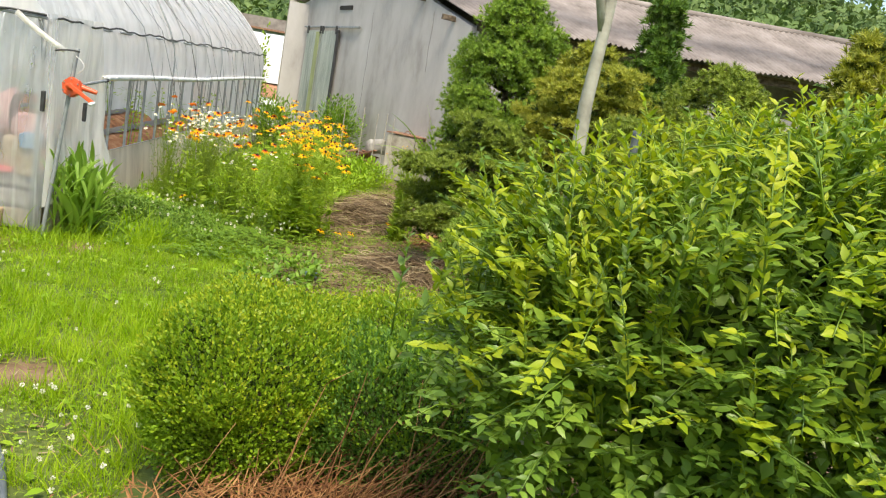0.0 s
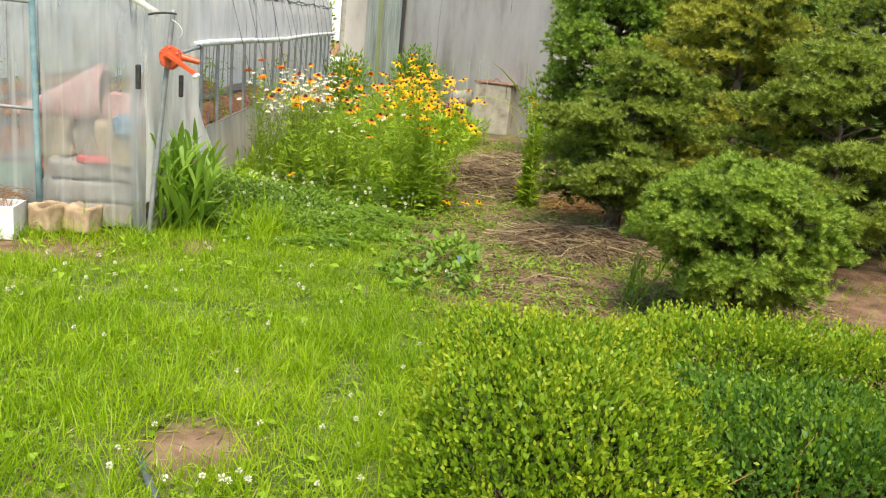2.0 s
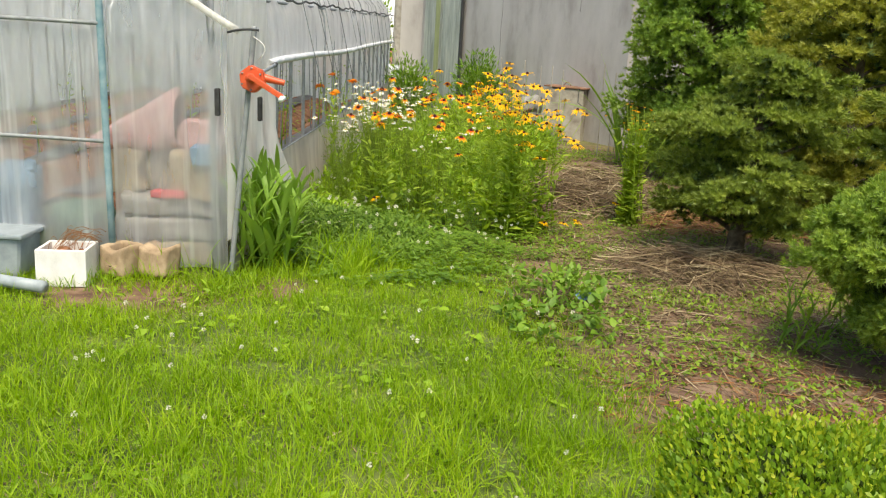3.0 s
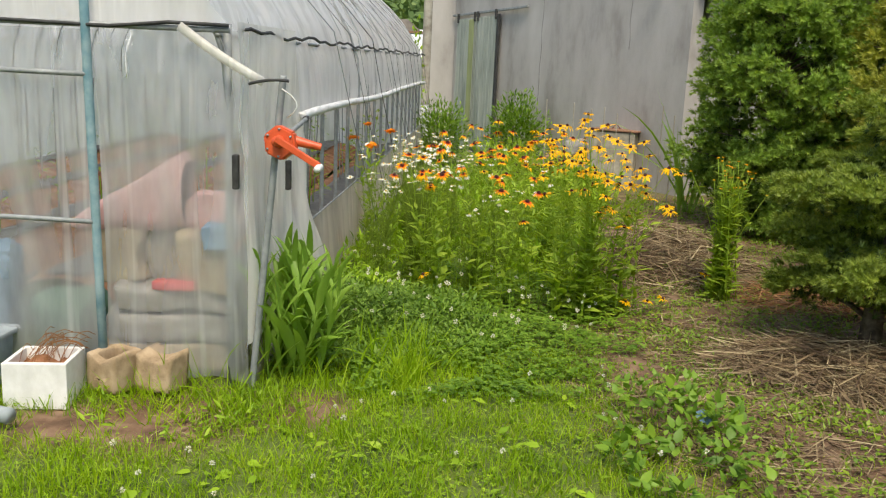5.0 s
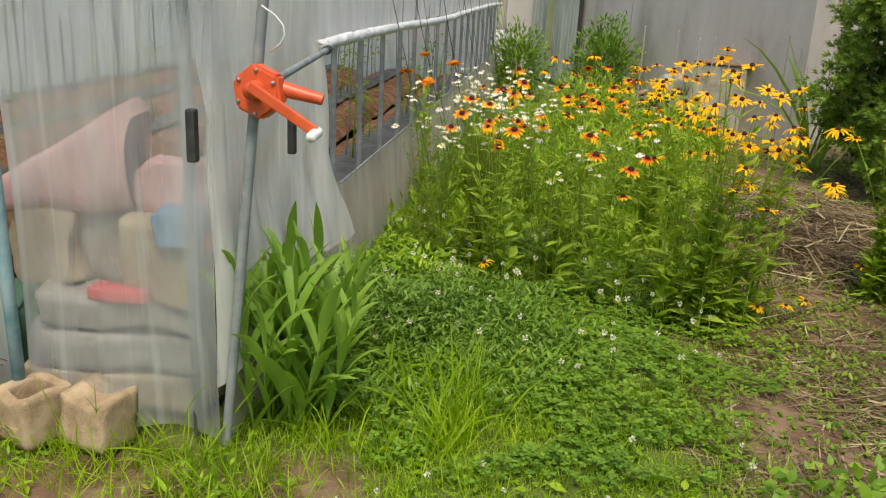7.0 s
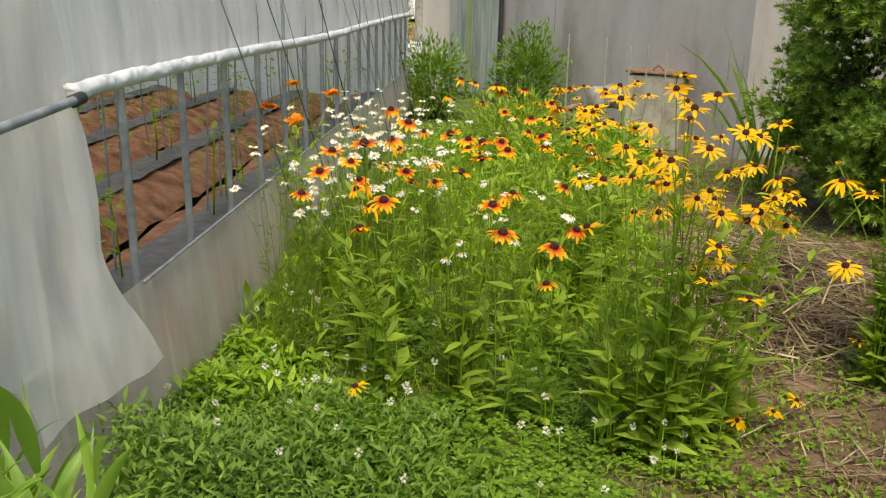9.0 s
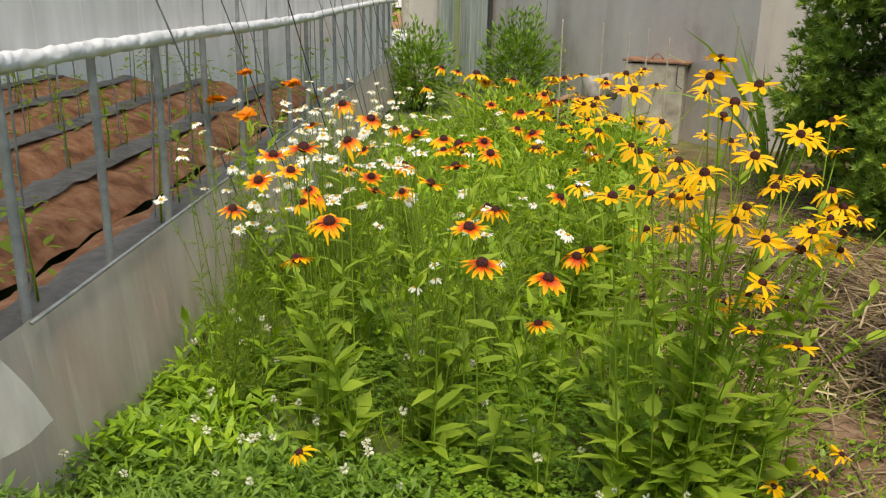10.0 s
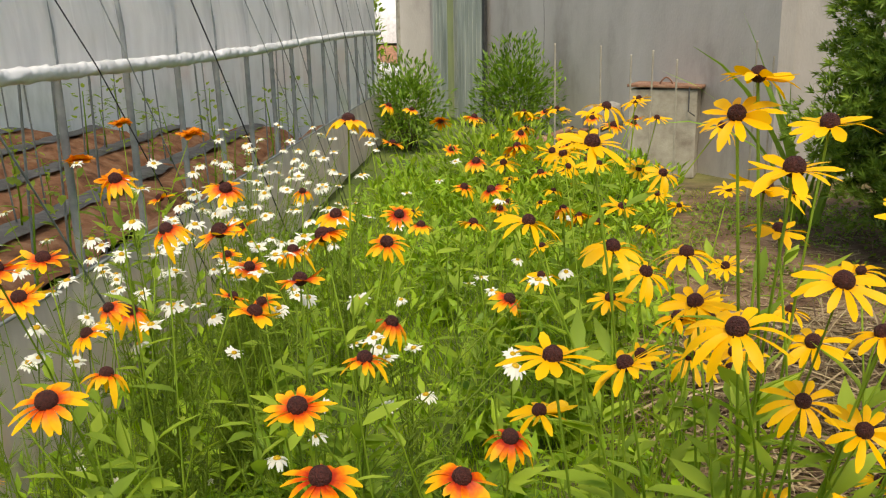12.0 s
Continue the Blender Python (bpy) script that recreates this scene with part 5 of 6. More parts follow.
# straw and dead stems
def straw(name, n, cx, cy, rx, ry, h, ln, mat, label, category, seed, kind="thing"):
    r = np.random.RandomState(seed)
    a, q = r.uniform(0, 6.283, n), np.sqrt(r.uniform(0, 1, n))
    x, y = cx + rx * q * np.cos(a), cy + ry * q * np.sin(a)
    P = on_ground(x, y, 0.006)
    P[:, 2] += h * (1 - q ** 2) * r.uniform(0.1, 1.0, n)
    d = dirs(n, 72, 97, r)
    s = r.uniform(0.45, 1.2, n) * ln
    V, F = scatter(STRIP, d, unit(UPV + r.normal(0, 0.5, (n, 3))), P - d * s[:, None] * 0.5, np.stack([r.uniform(0.12, 0.40, n), s, s], 1))
    V[:, 2] = np.maximum(V[:, 2], ground_z(V[:, 0], V[:, 1]) + 0.004)
    ob = new(name, mesh_np(name, V, F, mat))
    return tagged(ob, label, category, kind="stuff")


straw("hay_pile", 3400, -0.95, 10.2, 0.8, 0.9, 0.36, 0.5, M_STRAW, "flat heap of dry cut stalks", "hay", 91)
straw("hay_pile", 3000, -0.25, 7.65, 0.7, 0.5, 0.18, 0.55, M_STRAW, "spread heap of dry straw on bare soil", "hay", 92)
straw("hay_pile", 900, 0.25, 9.3, 0.9, 0.5, 0.13, 0.55, M_RUSTY, "low heap of brown withered stalks", "hay", 93)
straw("hay_pile", 500, 0.8, 6.6, 0.6, 0.4, 0.10, 0.5, M_STRAW, "thin layer of dry straw near the yews", "hay", 94)
straw("straw_litter", 6000, -0.2, 8.8, 1.7, 4.2, 0.01, 0.28, M_STRAW, "dry straw strewn over the soil", "straw", 95, "stuff")
straw("straw_litter", 1500, -1.0, 7.2, 0.7, 1.2, 0.02, 0.3, M_STRAW, "pale straw strands swept over weeds", "straw", 99, "stuff")
straw("straw_litter", 170, -0.6, 8.0, 1.1, 2.2, 0.03, 0.75, M_STRAW, "long pale stalks lying over the soil", "straw", 195, "stuff")
straw("straw_litter", 700, -0.3, 5.2, 0.8, 0.8, 0.01, 0.2, M_RUSTY, "brown plant litter on bare soil", "straw", 96, "stuff")
straw("straw_litter", 120, -3.3, 6.05, 0.25, 0.2, 0.01, 0.12, M_STRAW, "dry grass on a bare spot by the greenhouse", "straw", 97, "stuff")
straw("straw_litter", 700, -2.4, 3.2, 1.1, 1.5, 0.012, 0.10, M_STRAW, "dead grass blades in the lawn", "straw", 98, "stuff")


def brush_pile():
    r = np.random.RandomState(101)
    ob = thing("brushwood_pile", "heap of rusty brown withered branches against the hedge", "brushwood", pose(-0.14, 2.55, 0))
    ch = []
    for i in range(520):
        b = np.array([r.normal(-0.03, 0.26), r.normal(-0.02, 0.2), r.uniform(0.0, 0.12)])
        e = b + np.array([r.normal(0.16, 0.2), r.normal(0.08, 0.2), abs(r.normal(0.08, 0.12))])
        if i % 7 == 0:
            e = b + np.array([r.uniform(0.05, 0.42), r.uniform(-0.05, 0.22), r.uniform(0.22, 0.56)])
        ch.append(tube(bend(b, e, r.uniform(-0.02, 0.05), 5, r.normal(0, 0.025, 3)), np.linspace(r.uniform(0.002, 0.0042), 0.001, 5), 4))
    part("twigwork", join(ch), M_RUSTY, ob)
    n_ = 6500
    P = np.stack([r.normal(0.0, 0.30, n_), r.normal(0.0, 0.24, n_), r.uniform(0.01, 0.15, n_)], 1)
    part("withered_leaves", scatter(STRIP, dirs(n_, 50, 105, r), ups(n_), P, np.stack([r.uniform(0.14, 0.36, n_), r.uniform(0.04, 0.14, n_), np.full(n_, 0.1)], 1)), M_RUSTY, ob)


brush_pile()


# iris clump at the greenhouse corner
def sword_plant(name, label, category, x, y, n, h, w, mat, seed, spread=0.16, out=(3, 38), lean=(0.0, 0.0)):
    r = np.random.RandomState(seed)
    ob = thing(name, label, category, pose(x, y, float(ground_z(x, y))))
    chunks = []
    for i in range(n):
        d = dirs(1, *out, r)[0] + [lean[0], lean[1], 0]
        d = unit(d)
        ln = h * r.uniform(0.6, 1.08)
        b = np.array([r.normal(0, spread), r.normal(0, spread * 0.7), 0.0])
        t = np.linspace(0, 1, 7)[:, None]
        drop = r.uniform(0.02, 0.22) if r.rand() < 0.75 else r.uniform(0.3, 0.5)
        hz = unit(np.array([d[0], d[1], 0]) + 1e-6)
        C = b + d * t * ln + hz * drop * ln * t ** 2.5 * 0.8 - UPV * drop * ln * t ** 2.8
        sd = unit(np.cross(d, UPV) + r.normal(0, 0.4, 3))
        wd = w * r.uniform(0.7, 1.15) * np.array([0.55, 0.85, 1.0, 0.95, 0.8, 0.5, 0.02])[:, None] / 2
        mid = C + np.cross(sd, d) * wd * 0.35
        V = np.concatenate([C - sd * wd, mid, C + sd * wd])
        F = []
        for k_ in range(6):
            for o in (0, 7):
                F += [(o + k_, o + k_ + 1, o + k_ + 8), (o + k_, o + k_ + 8, o + k_ + 7)]
        leaf = mesh_np("leaf", V, np.array(F), mat, True)
        part("leaf", leaf, None, ob)
    return ob


def leafy_clump(name, label, category, x, y, stems, h, leaf_len, mat, seed):
    """Upright stems set with long arching lance-shaped leaves."""
    r = np.random.RandomState(seed)
    ob = thing(name, label, category, pose(x, y, float(ground_z(x, y))))
    t = np.linspace(0, 1, 7)[:, None]
    for i in range(stems):
        b = np.array([r.normal(0, 0.07), r.normal(0, 0.08), 0])
        e = b * 1.8 + [r.normal(0.05, 0.04), r.normal(0, 0.05), h * r.uniform(0.65, 1.0)]
        pts = bend(b, e, 0, 6, (r.normal(0, 0.02), r.normal(0, 0.02), 0))
        st_ = part("stem", tube(pts, np.linspace(0.006, 0.003, 6), 5), mat, ob)
        n_ = 11
        for k_ in range(n_):
            f = 0.06 + 0.92 * k_ / (n_ - 1)
            P0 = np.array([np.interp(f, np.linspace(0, 1, 6), pts[:, c]) for c in range(3)])
            a = k_ * 2.4 + r.uniform(-0.5, 0.5)
            up = np.interp(f, [0, 1], [2.1, 4.2])
            d = unit(np.array([math.cos(a), math.sin(a), up]))
            ln = leaf_len * r.uniform(0.75, 1.2) * (1.1 - 0.35 * f)
            hz = unit(np.array([d[0], d[1], 0]) + 1e-6)
            C = P0 + d * t * ln + hz * ln * 0.22 * t ** 2 - UPV * ln * r.uniform(0.12, 0.42) * t ** 2.4
            sd = unit(np.cross(d, UPV) + r.normal(0, 0.15, 3))
            wd = ln * 0.112 * np.array([0.35, 0.8, 1.0, 0.95, 0.75, 0.42, 0.02])[:, None] / 2 * r.uniform(0.85, 1.2)
            mid = C - np.cross(sd, d) * wd * 0.4
            V = np.concatenate([C - sd * wd, mid, C + sd * wd])
            F = []
            for q in range(6):
                for o in (0, 7):
                    F += [(o + q, o + q + 1, o + q + 8), (o + q, o + q + 8, o + q + 7)]
            part("leaf", (V, np.array(F)), mat, st_, "", True)
    return ob


leafy_clump("tall_plant", "leafy clump of upright stems with long lance-shaped leaves", "plant", -3.15, 6.76, 21, 0.62, 0.38, M_IRIS, 111)
sword_plant("tall_grass", "tuft of long arching grass blades", "grass tuft", -2.72, 6.95, 46, 0.42, 0.012, M_GRASS, 112, 0.14, (5, 50))
sword_plant("tall_grass", "tuft of long arching grass blades", "grass tuft", -3.55, 6.35, 24, 0.40, 0.010, M_GRASS, 113, 0.12, (5, 55))
leafy_clump("tall_weed", "upright leafy weed on bare soil beside the yew bush", "weed", -0.05, 6.15, 5, 0.42, 0.15, M_CLOVER, 115)
sword_plant("corn_plant", "young corn plant with arching strap leaves by the wall", "corn", -0.42, 13.3, 16, 1.75, 0.06, M_IRIS, 114, 0.06, (4, 32))


# coneflowers, daisies, marigolds
def flower_mesh(name, petals, length, width, droop, mat, seed, inner=0.010, rows=4, notch=0.0, layers=1):
    r = np.random.RandomState(seed)
    ch = []
    for L_ in range(layers):
        for i in range(petals):
            a = (i + r.uniform(-0.25, 0.25) + 0.5 * L_) / petals * 2 * math.pi
            ln, wd, dr = length * r.uniform(0.72, 1.12) * (1 - 0.18 * L_), width * r.uniform(0.8, 1.15), droop + r.normal(0, 0.2)
            lift, tw = r.uniform(0.0, 0.25) + 0.35 * L_, r.normal(0, 0.35)
            ca, sa = math.cos(a), math.sin(a)
            V = []
            for k_ in range(rows + 1):
                t = k_ / rows
                w = wd / 2 * (0.55 + 0.65 * math.sin(min(1, t * 1.25) * math.pi * 0.62)) * (1 if k_ < rows else 0.30)
                rad = inner + ln * t * (1 - 0.12 * abs(dr) * t)
                z = ln * (lift * t - (dr + lift * 0.6) * t * t)
                for s in (-1, 0, 1):
                    V.append((ca * rad - sa * w * s, sa * rad + ca * w * s, z + w * s * tw + (-0.18 * w if s == 0 else 0.0)))
            F = []
            for k_ in range(rows):
                for s in (0, 1):
                    p = k_ * 3 + s
                    F += [(p, p + 3, p + 4), (p, p + 4, p + 1)]
            ch.append((np.array(V), np.array(F)))
    return mesh_np(name, *join(ch), mat, True)


def disc_mesh(name, rad, h, mat):
    b = bmesh.new()
    bmesh.ops.create_uvsphere(b, u_segments=12, v_segments=7, radius=rad)
    for v in b.verts:
        v.co.z *= h / rad
        v.co += noise.noise_vector(v.co * 400) * rad * 0.05
        v.co.z += h * 0.25
    for f in b.faces:
        f.smooth = True
    return bm_mesh(name, b, mat)


TWO = [flower_mesh("two_tone_flower", 14, 0.038, 0.0105, dr, M_PET2, 120 + i) for i, dr in enumerate((0.18, 0.35, 0.55, 0.85))]
YEL = [flower_mesh("yellow_flower", 12, 0.046, 0.0095, dr, M_PETY, 130 + i) for i, dr in enumerate((0.0, 0.12, 0.28, 0.58))]
DAI = [flower_mesh("daisy_flower", 16, 0.0155, 0.0052, dr, M_PETW, 140 + i, 0.005, 3) for i, dr in enumerate((0.05, 0.25, 0.6))]
MAR = flower_mesh("marigold_flower", 16, 0.022, 0.013, 0.15, M_PETO, 150, 0.003, 3, layers=4)
SMALLY = flower_mesh("bud_flower", 10, 0.016, 0.009, 0.1, M_PETY, 151, 0.003, 3, layers=2)
DISC, DISCR, DISCD = disc_mesh("disc", 0.0138, 0.013, M_DISC), disc_mesh("disc", 0.0112, 0.011, M_DISC), disc_mesh("disc", 0.0058, 0.0035, M_DISCY)


def flowering_plant(name, label, category, base, heads, kinds, disc, leafmat, leaf, leaf_len, leaf_n, tilt, seed, group, stem_r=0.0021, tint=M_RUD, scale=1.0, leaf_top=0.85, basal=0):
    """One plant: stems from the root to each head, leaves on the stems, a flower with its disc on each."""
    r = np.random.RandomState(seed)
    bz = float(ground_z(base[0], base[1]))
    ob = thing(name, label, category, pose(base[0], base[1], bz), group)
    leaves = []
    for h in heads:
        q = np.asarray(h, float) - [base[0], base[1], bz]
        b = np.array([r.normal(0, 0.05), r.normal(0, 0.05), 0])
        pts = bend(b, q - [0, 0, 0.002], 0.0, 7, (q * [1, 1, 0] - b) * -0.18 + r.normal(0, 0.012, 3) * [1, 1, 0])
        part("stem", tube(pts, np.linspace(stem_r * 1.4, stem_r * 0.8, 7), 4), tint, ob)
        n_ = leaf_n
        t = r.uniform(0.03, leaf_top, n_)
        P = np.stack([np.interp(t, np.linspace(0, 1, 7), pts[:, i]) for i in range(3)], 1)
        d = dirs(n_, 35, 80, r)
        s = leaf_len * r.uniform(0.6, 1.2, n_) * np.interp(t, [0, 0.5, 1], [1.25, 1.0, 0.6])
        leaves.append(scatter(leaf, d, unit(UPV + r.normal(0, 0.25, (n_, 3))), P, s))
        if basal:
            t = r.uniform(0.02, 0.42, basal)
            P = np.stack([np.interp(t, np.linspace(0, 1, 7), pts[:, i]) for i in range(3)], 1)
            leaves.append(scatter(BROAD, dirs(basal, 35, 85, r), unit(UPV + r.normal(0, 0.3, (basal, 3))), P, r.uniform(0.06, 0.115, basal) * (1.1 - 0.6 * t)))
        kd = kinds[r.randint(len(kinds))]
        top = unit(UPV + np.array([r.normal(0, 0.22), r.normal(0, 0.25) - 0.14, 0.0]) * tilt + (pts[-1] - pts[-2]) * 0.8)
        rot = Vector(top).to_track_quat("Z", "Y").to_matrix().to_4x4()
        fl = part("flower", kd, None, ob, m=Matrix.Translation(q) @ rot @ pose(0, 0, 0, 0, 0, r.uniform(0, 360)) @ Matrix.Scale(scale * r.uniform(0.82, 1.15), 4))
        if disc is not None:
            part("disc", disc, None, fl)
    if leaf_n:
        part("leaves", join(leaves), leafmat, ob)
    return ob


TWO_HEADS = [(-3.0, 8.34, .9), (-2.68, 7.96, .88), (-2.63, 8.07, .95), (-2.7, 8.09, 1.13), (-2.79, 8.25, 1.04), (-2.41, 8.28, 1.02), (-2.35, 8.33, 1.06), (-2.45, 8.27, 1.15), (-2.24, 8.06, .87), (-2.28, 8.1, .95),
             (-2.01, 8.25, .85), (-2.08, 8.23, .79), (-2.1, 8.26, .65), (-2.23, 8.26, .96), (-2.07, 8.85, .88), (-2.33, 8.57, 1.29), (-2.68, 8.38, 1.21)]
YEL_HEADS = [(-1.98, 8.19, 1.19), (-1.94, 8.04, 1.06), (-1.86, 7.95, 1.09), (-1.76, 7.9, 1.15), (-1.51, 8.04, .96), (-1.31, 8.41, .87), (-1.39, 8.26, .99), (-1.58, 8.08, .97), (-1.65, 7.97, 1.18), (-1.6, 8.26, 1.31),
             (-1.73, 8.05, 1.38), (-1.75, 8.04, 1.34), (-1.9, 8.22, 1.29), (-1.7, 7.99, 1.29), (-1.34, 8.55, 1.2), (-1.29, 8.63, 1.11), (-1.54, 8.06, 1.22), (-1.66, 8.04, 1.02), (-1.58, 8.05, 1.1), (-1.47, 8.22, 1.1)]
fr = np.random.RandomState(160)
two = list(TWO_HEADS)
for i in range(52):
    y = 8.4 + 2.9 * fr.rand() ** 1.3
    x = fr.uniform(-3.05, -1.9) + 0.08 * (y - 8.4)
    two.append((x, y, 0.80 + 0.30 * fr.rand() + 0.03 * (y - 8.4)))
yel = list(YEL_HEADS)
for i in range(46):
    y = 8.15 + 2.6 * fr.rand() ** 1.2
    x = fr.uniform(-1.95, -1.28) - 0.16 * (y - 8.2)
    yel.append((x, y, 0.82 + 0.45 * fr.rand()))
for i in range(24):
    yel.append((fr.uniform(-1.85, -1.12), fr.uniform(7.95, 8.7), 0.66 + 0.4 * fr.rand()))
for i in range(15):
    y = 10.2 + 3.2 * fr.rand()
    yel.append((fr.uniform(-2.9, -1.7), y, 0.62 + 0.3 * fr.rand()))


def plants_for(heads, roots, *args, **kw):
    """Shares the heads out to the nearest roots and grows a plant on each root."""
    H = np.array(heads)
    R = np.array(roots)
    own = np.argmin(((H[:, None, :2] - R[None]) ** 2).sum(2), 1)
    for i in range(len(R)):
        if (own == i).any():
            flowering_plant(args[0], args[1], args[2], R[i], H[own == i], *args[3:], seed=kw["seed"] + i, **{k_: v_ for k_, v_ in kw.items() if k_ != "seed"})


two_roots = [(-2.42, 8.55), (-2.75, 8.45), (-2.15, 8.5), (-2.95, 8.75), (-2.5, 9.05), (-2.1, 9.1), (-2.8, 9.4), (-2.3, 9.7), (-1.95, 9.7), (-2.65, 10.2), (-2.2, 10.5), (-1.9, 10.8), (-2.6, 11.0)]
yel_roots = [(-1.82, 8.40), (-1.66, 8.35), (-1.52, 8.45), (-1.40, 8.62), (-1.85, 8.95), (-1.6, 9.2), (-2.0, 9.8), (-1.8, 10.3), (-2.2, 11.3), (-2.5, 12.0), (-2.1, 12.8), (-2.7, 12.6)]
plants_for(two, two_roots, "coneflower_plant", "coneflower with yellow petals dark red at the heart", "flower", TWO, DISC, M_RUD, LANCE, 0.105, 13, 1.3, basal=3, seed=170, group="two-tone coneflowers")
plants_for(yel, yel_roots, "coneflower_plant", "tall coneflower with golden yellow petals and dark disc", "flower", YEL, DISCR, M_RUD, LANCE, 0.115, 13, 1.2, basal=3, seed=190, group="yellow coneflowers")
dai = []
for i in range(185):
    y = 8.6 + 2.3 * fr.rand() ** 1.2
    x = -2.98 + fr.normal(0, 0.26) - 0.10 * (y - 9)
    if x < -3.5:
        x = -3.4 + fr.normal(0, 0.05)
    dai.append((x, y, 0.74 + 0.36 * fr.rand()))
for i in range(26):
    dai.append((fr.uniform(-2.7, -1.9), fr.uniform(8.4, 10.0), 0.55 + 0.4 * fr.rand()))
dai_roots = [(-3.2, 8.75), (-2.95, 8.95), (-3.3, 9.2), (-3.0, 9.4), (-3.35, 9.7), (-3.1, 9.95), (-2.85, 10.2), (-3.3, 10.4), (-2.3, 9.2), (-2.5, 8.7)]
plants_for(dai, dai_roots, "daisy_plant", "white daisy with yellow centre on thin wiry stems", "flower", DAI, DISCD, M_DAISYG, FINE, 0.085, 14, 0.9, seed=210, group="white daisies", scale=1.22, stem_r=0.0016, tint=M_DAISYG, leaf_top=0.92)
flowering_plant("marigold_plant", "orange marigold with dark green leaves by the greenhouse", "flower", (-3.58, 9.95), [(-3.60, 9.96, 1.165), (-3.68, 9.80, 1.05), (-3.5, 9.7, 1.0), (-3.45, 10.2, 1.1)], [MAR], None, M_RUD, LANCE, 0.11, 34, 0.5, 230, "", scale=2.1)
st_r = np.random.RandomState(240)
flowering_plant("bud_plant", "upright green plant with yellow flower buds on bare soil", "flower", (-0.64, 9.15), [(-0.64 + st_r.normal(0, 0.085), 9.15 + st_r.normal(0, 0.09), 0.82 + 0.28 * st_r.rand()) for i in range(38)], [SMALLY], None, M_RUD, LANCE, 0.095, 22, 0.4, 241, "", stem_r=0.0026, scale=0.7, leaf_top=0.9)
flowering_plant("fallen_coneflower", "bent coneflower stem lying over the soil", "flower", (-1.75, 8.35), [(-1.22, 8.6, 0.10), (-1.1, 8.75, 0.09), (-1.38, 8.45, 0.12), (-0.75, 9.2, 0.2)], [YEL[1]], DISCR, M_RUD, LANCE, 0.09, 9, 1.0, 242, "")
flowering_plant("fallen_coneflower", "small coneflower low over the clover", "flower", (-2.70, 8.25), [(-2.73, 8.09, 0.28)], [YEL[3]], DISC, M_RUD, LANCE, 0.08, 4, 1.0, 243, "")


def leaf_bush(name, label, x, y, h, rad, n, leaf, size, mat, seed):
    r = np.random.RandomState(seed)
    ob = thing(name, label, "bush", pose(x, y, float(ground_z(x, y))))
    q = unit(r.normal(size=(n, 3)))
    P = q * [rad, rad, h / 2] * r.uniform(0.35, 1.2, (n, 1)) * (1 + 0.3 * np.array([[noise.noise(Vector(a) * 2.5 + Vector((seed, 0, 0)))] for a in q])) + [0, 0, h / 2]
    P[:, 2] = np.maximum(P[:, 2], 0.02)
    part("leaves", scatter(leaf, unit(q + UPV * 0.7 + r.normal(0, 0.5, (n, 3))), unit(UPV + r.normal(0, 0.4, (n, 3))), P, r.uniform(0.7, 1.3, n) * size), mat, ob)
    for p in P[:24]:
        part("stem", tube(bend((r.normal(0, 0.05), r.normal(0, 0.05), 0), p, 0.02, 4), [0.008, 0.006, 0.004, 0.002], 4), M_BARK, ob)


leaf_bush("bush", "leafy green bush in front of the sliding door", -2.78, 17.0, 1.15, 0.46, 3600, LANCE4, 0.09, M_CLOVER, 251)
leaf_bush("bush", "green bush with yellow flowers between greenhouse and building", -4.02, 16.8, 0.98, 0.42, 2600, LANCE4, 0.09, M_CLOVER, 252)
leaf_bush("bush", "low green bush at the wall foot", -2.7, 14.2, 0.6, 0.55, 1800, LANCE4, 0.09, M_RUD, 253)
leaf_bush("vine", "green vine climbing a pole beyond the greenhouse", -4.85, 18.4, 2.2, 0.16, 520, OVAL, 0.08, M_WEED, 254)
leaf_bush("bush", "low bush beside the concrete box", -1.75, 13.5, 0.4, 0.5, 1300, LANCE4, 0.09, M_WEED, 255)

# ---- loose things ----
def styro_box():
    ob = thing("planter_box", "white foam box with soil and withered stems", "planter", pose(-4.18, 6.17, float(ground_z(-4.18, 6.17)), 0, 0, 14) @ Matrix.Diagonal((0.68, 0.9, 1, 1)))
    b = bmesh.new()
    for size, at in (((0.42, 0.03, 0.22), (0, -0.135, 0.11)), ((0.42, 0.03, 0.22), (0, 0.135, 0.11)), ((0.03, 0.24, 0.22), (-0.195, 0, 0.11)), ((0.03, 0.24, 0.22), (0.195, 0, 0.11)), ((0.36, 0.24, 0.03), (0, 0, 0.015))):
        box_bm(size, at, 0.006, 2, b)
    part("box", b, M_WHITE, ob)
    P = grid(-0.18, 0.18, 14, -0.12, 0.12, 10, lambda u, w: (u, w, 0.17))
    part("soil", sheet(P, (0, 0, 1), 0.04, 14, 14, 3.0), M_SOIL, ob, "dry brown soil", True)
    r = np.random.RandomState(261)
    for i in range(26):
        part("withered_stem", tube(bend((r.uniform(-0.15, 0.15), r.uniform(-0.1, 0.1), 0.17), (r.uniform(-0.1, 0.28), r.uniform(0.0, 0.25), r.uniform(0.2, 0.32)), 0.07, 6), 0.002, 4), M_RUSTY, ob)


styro_box()


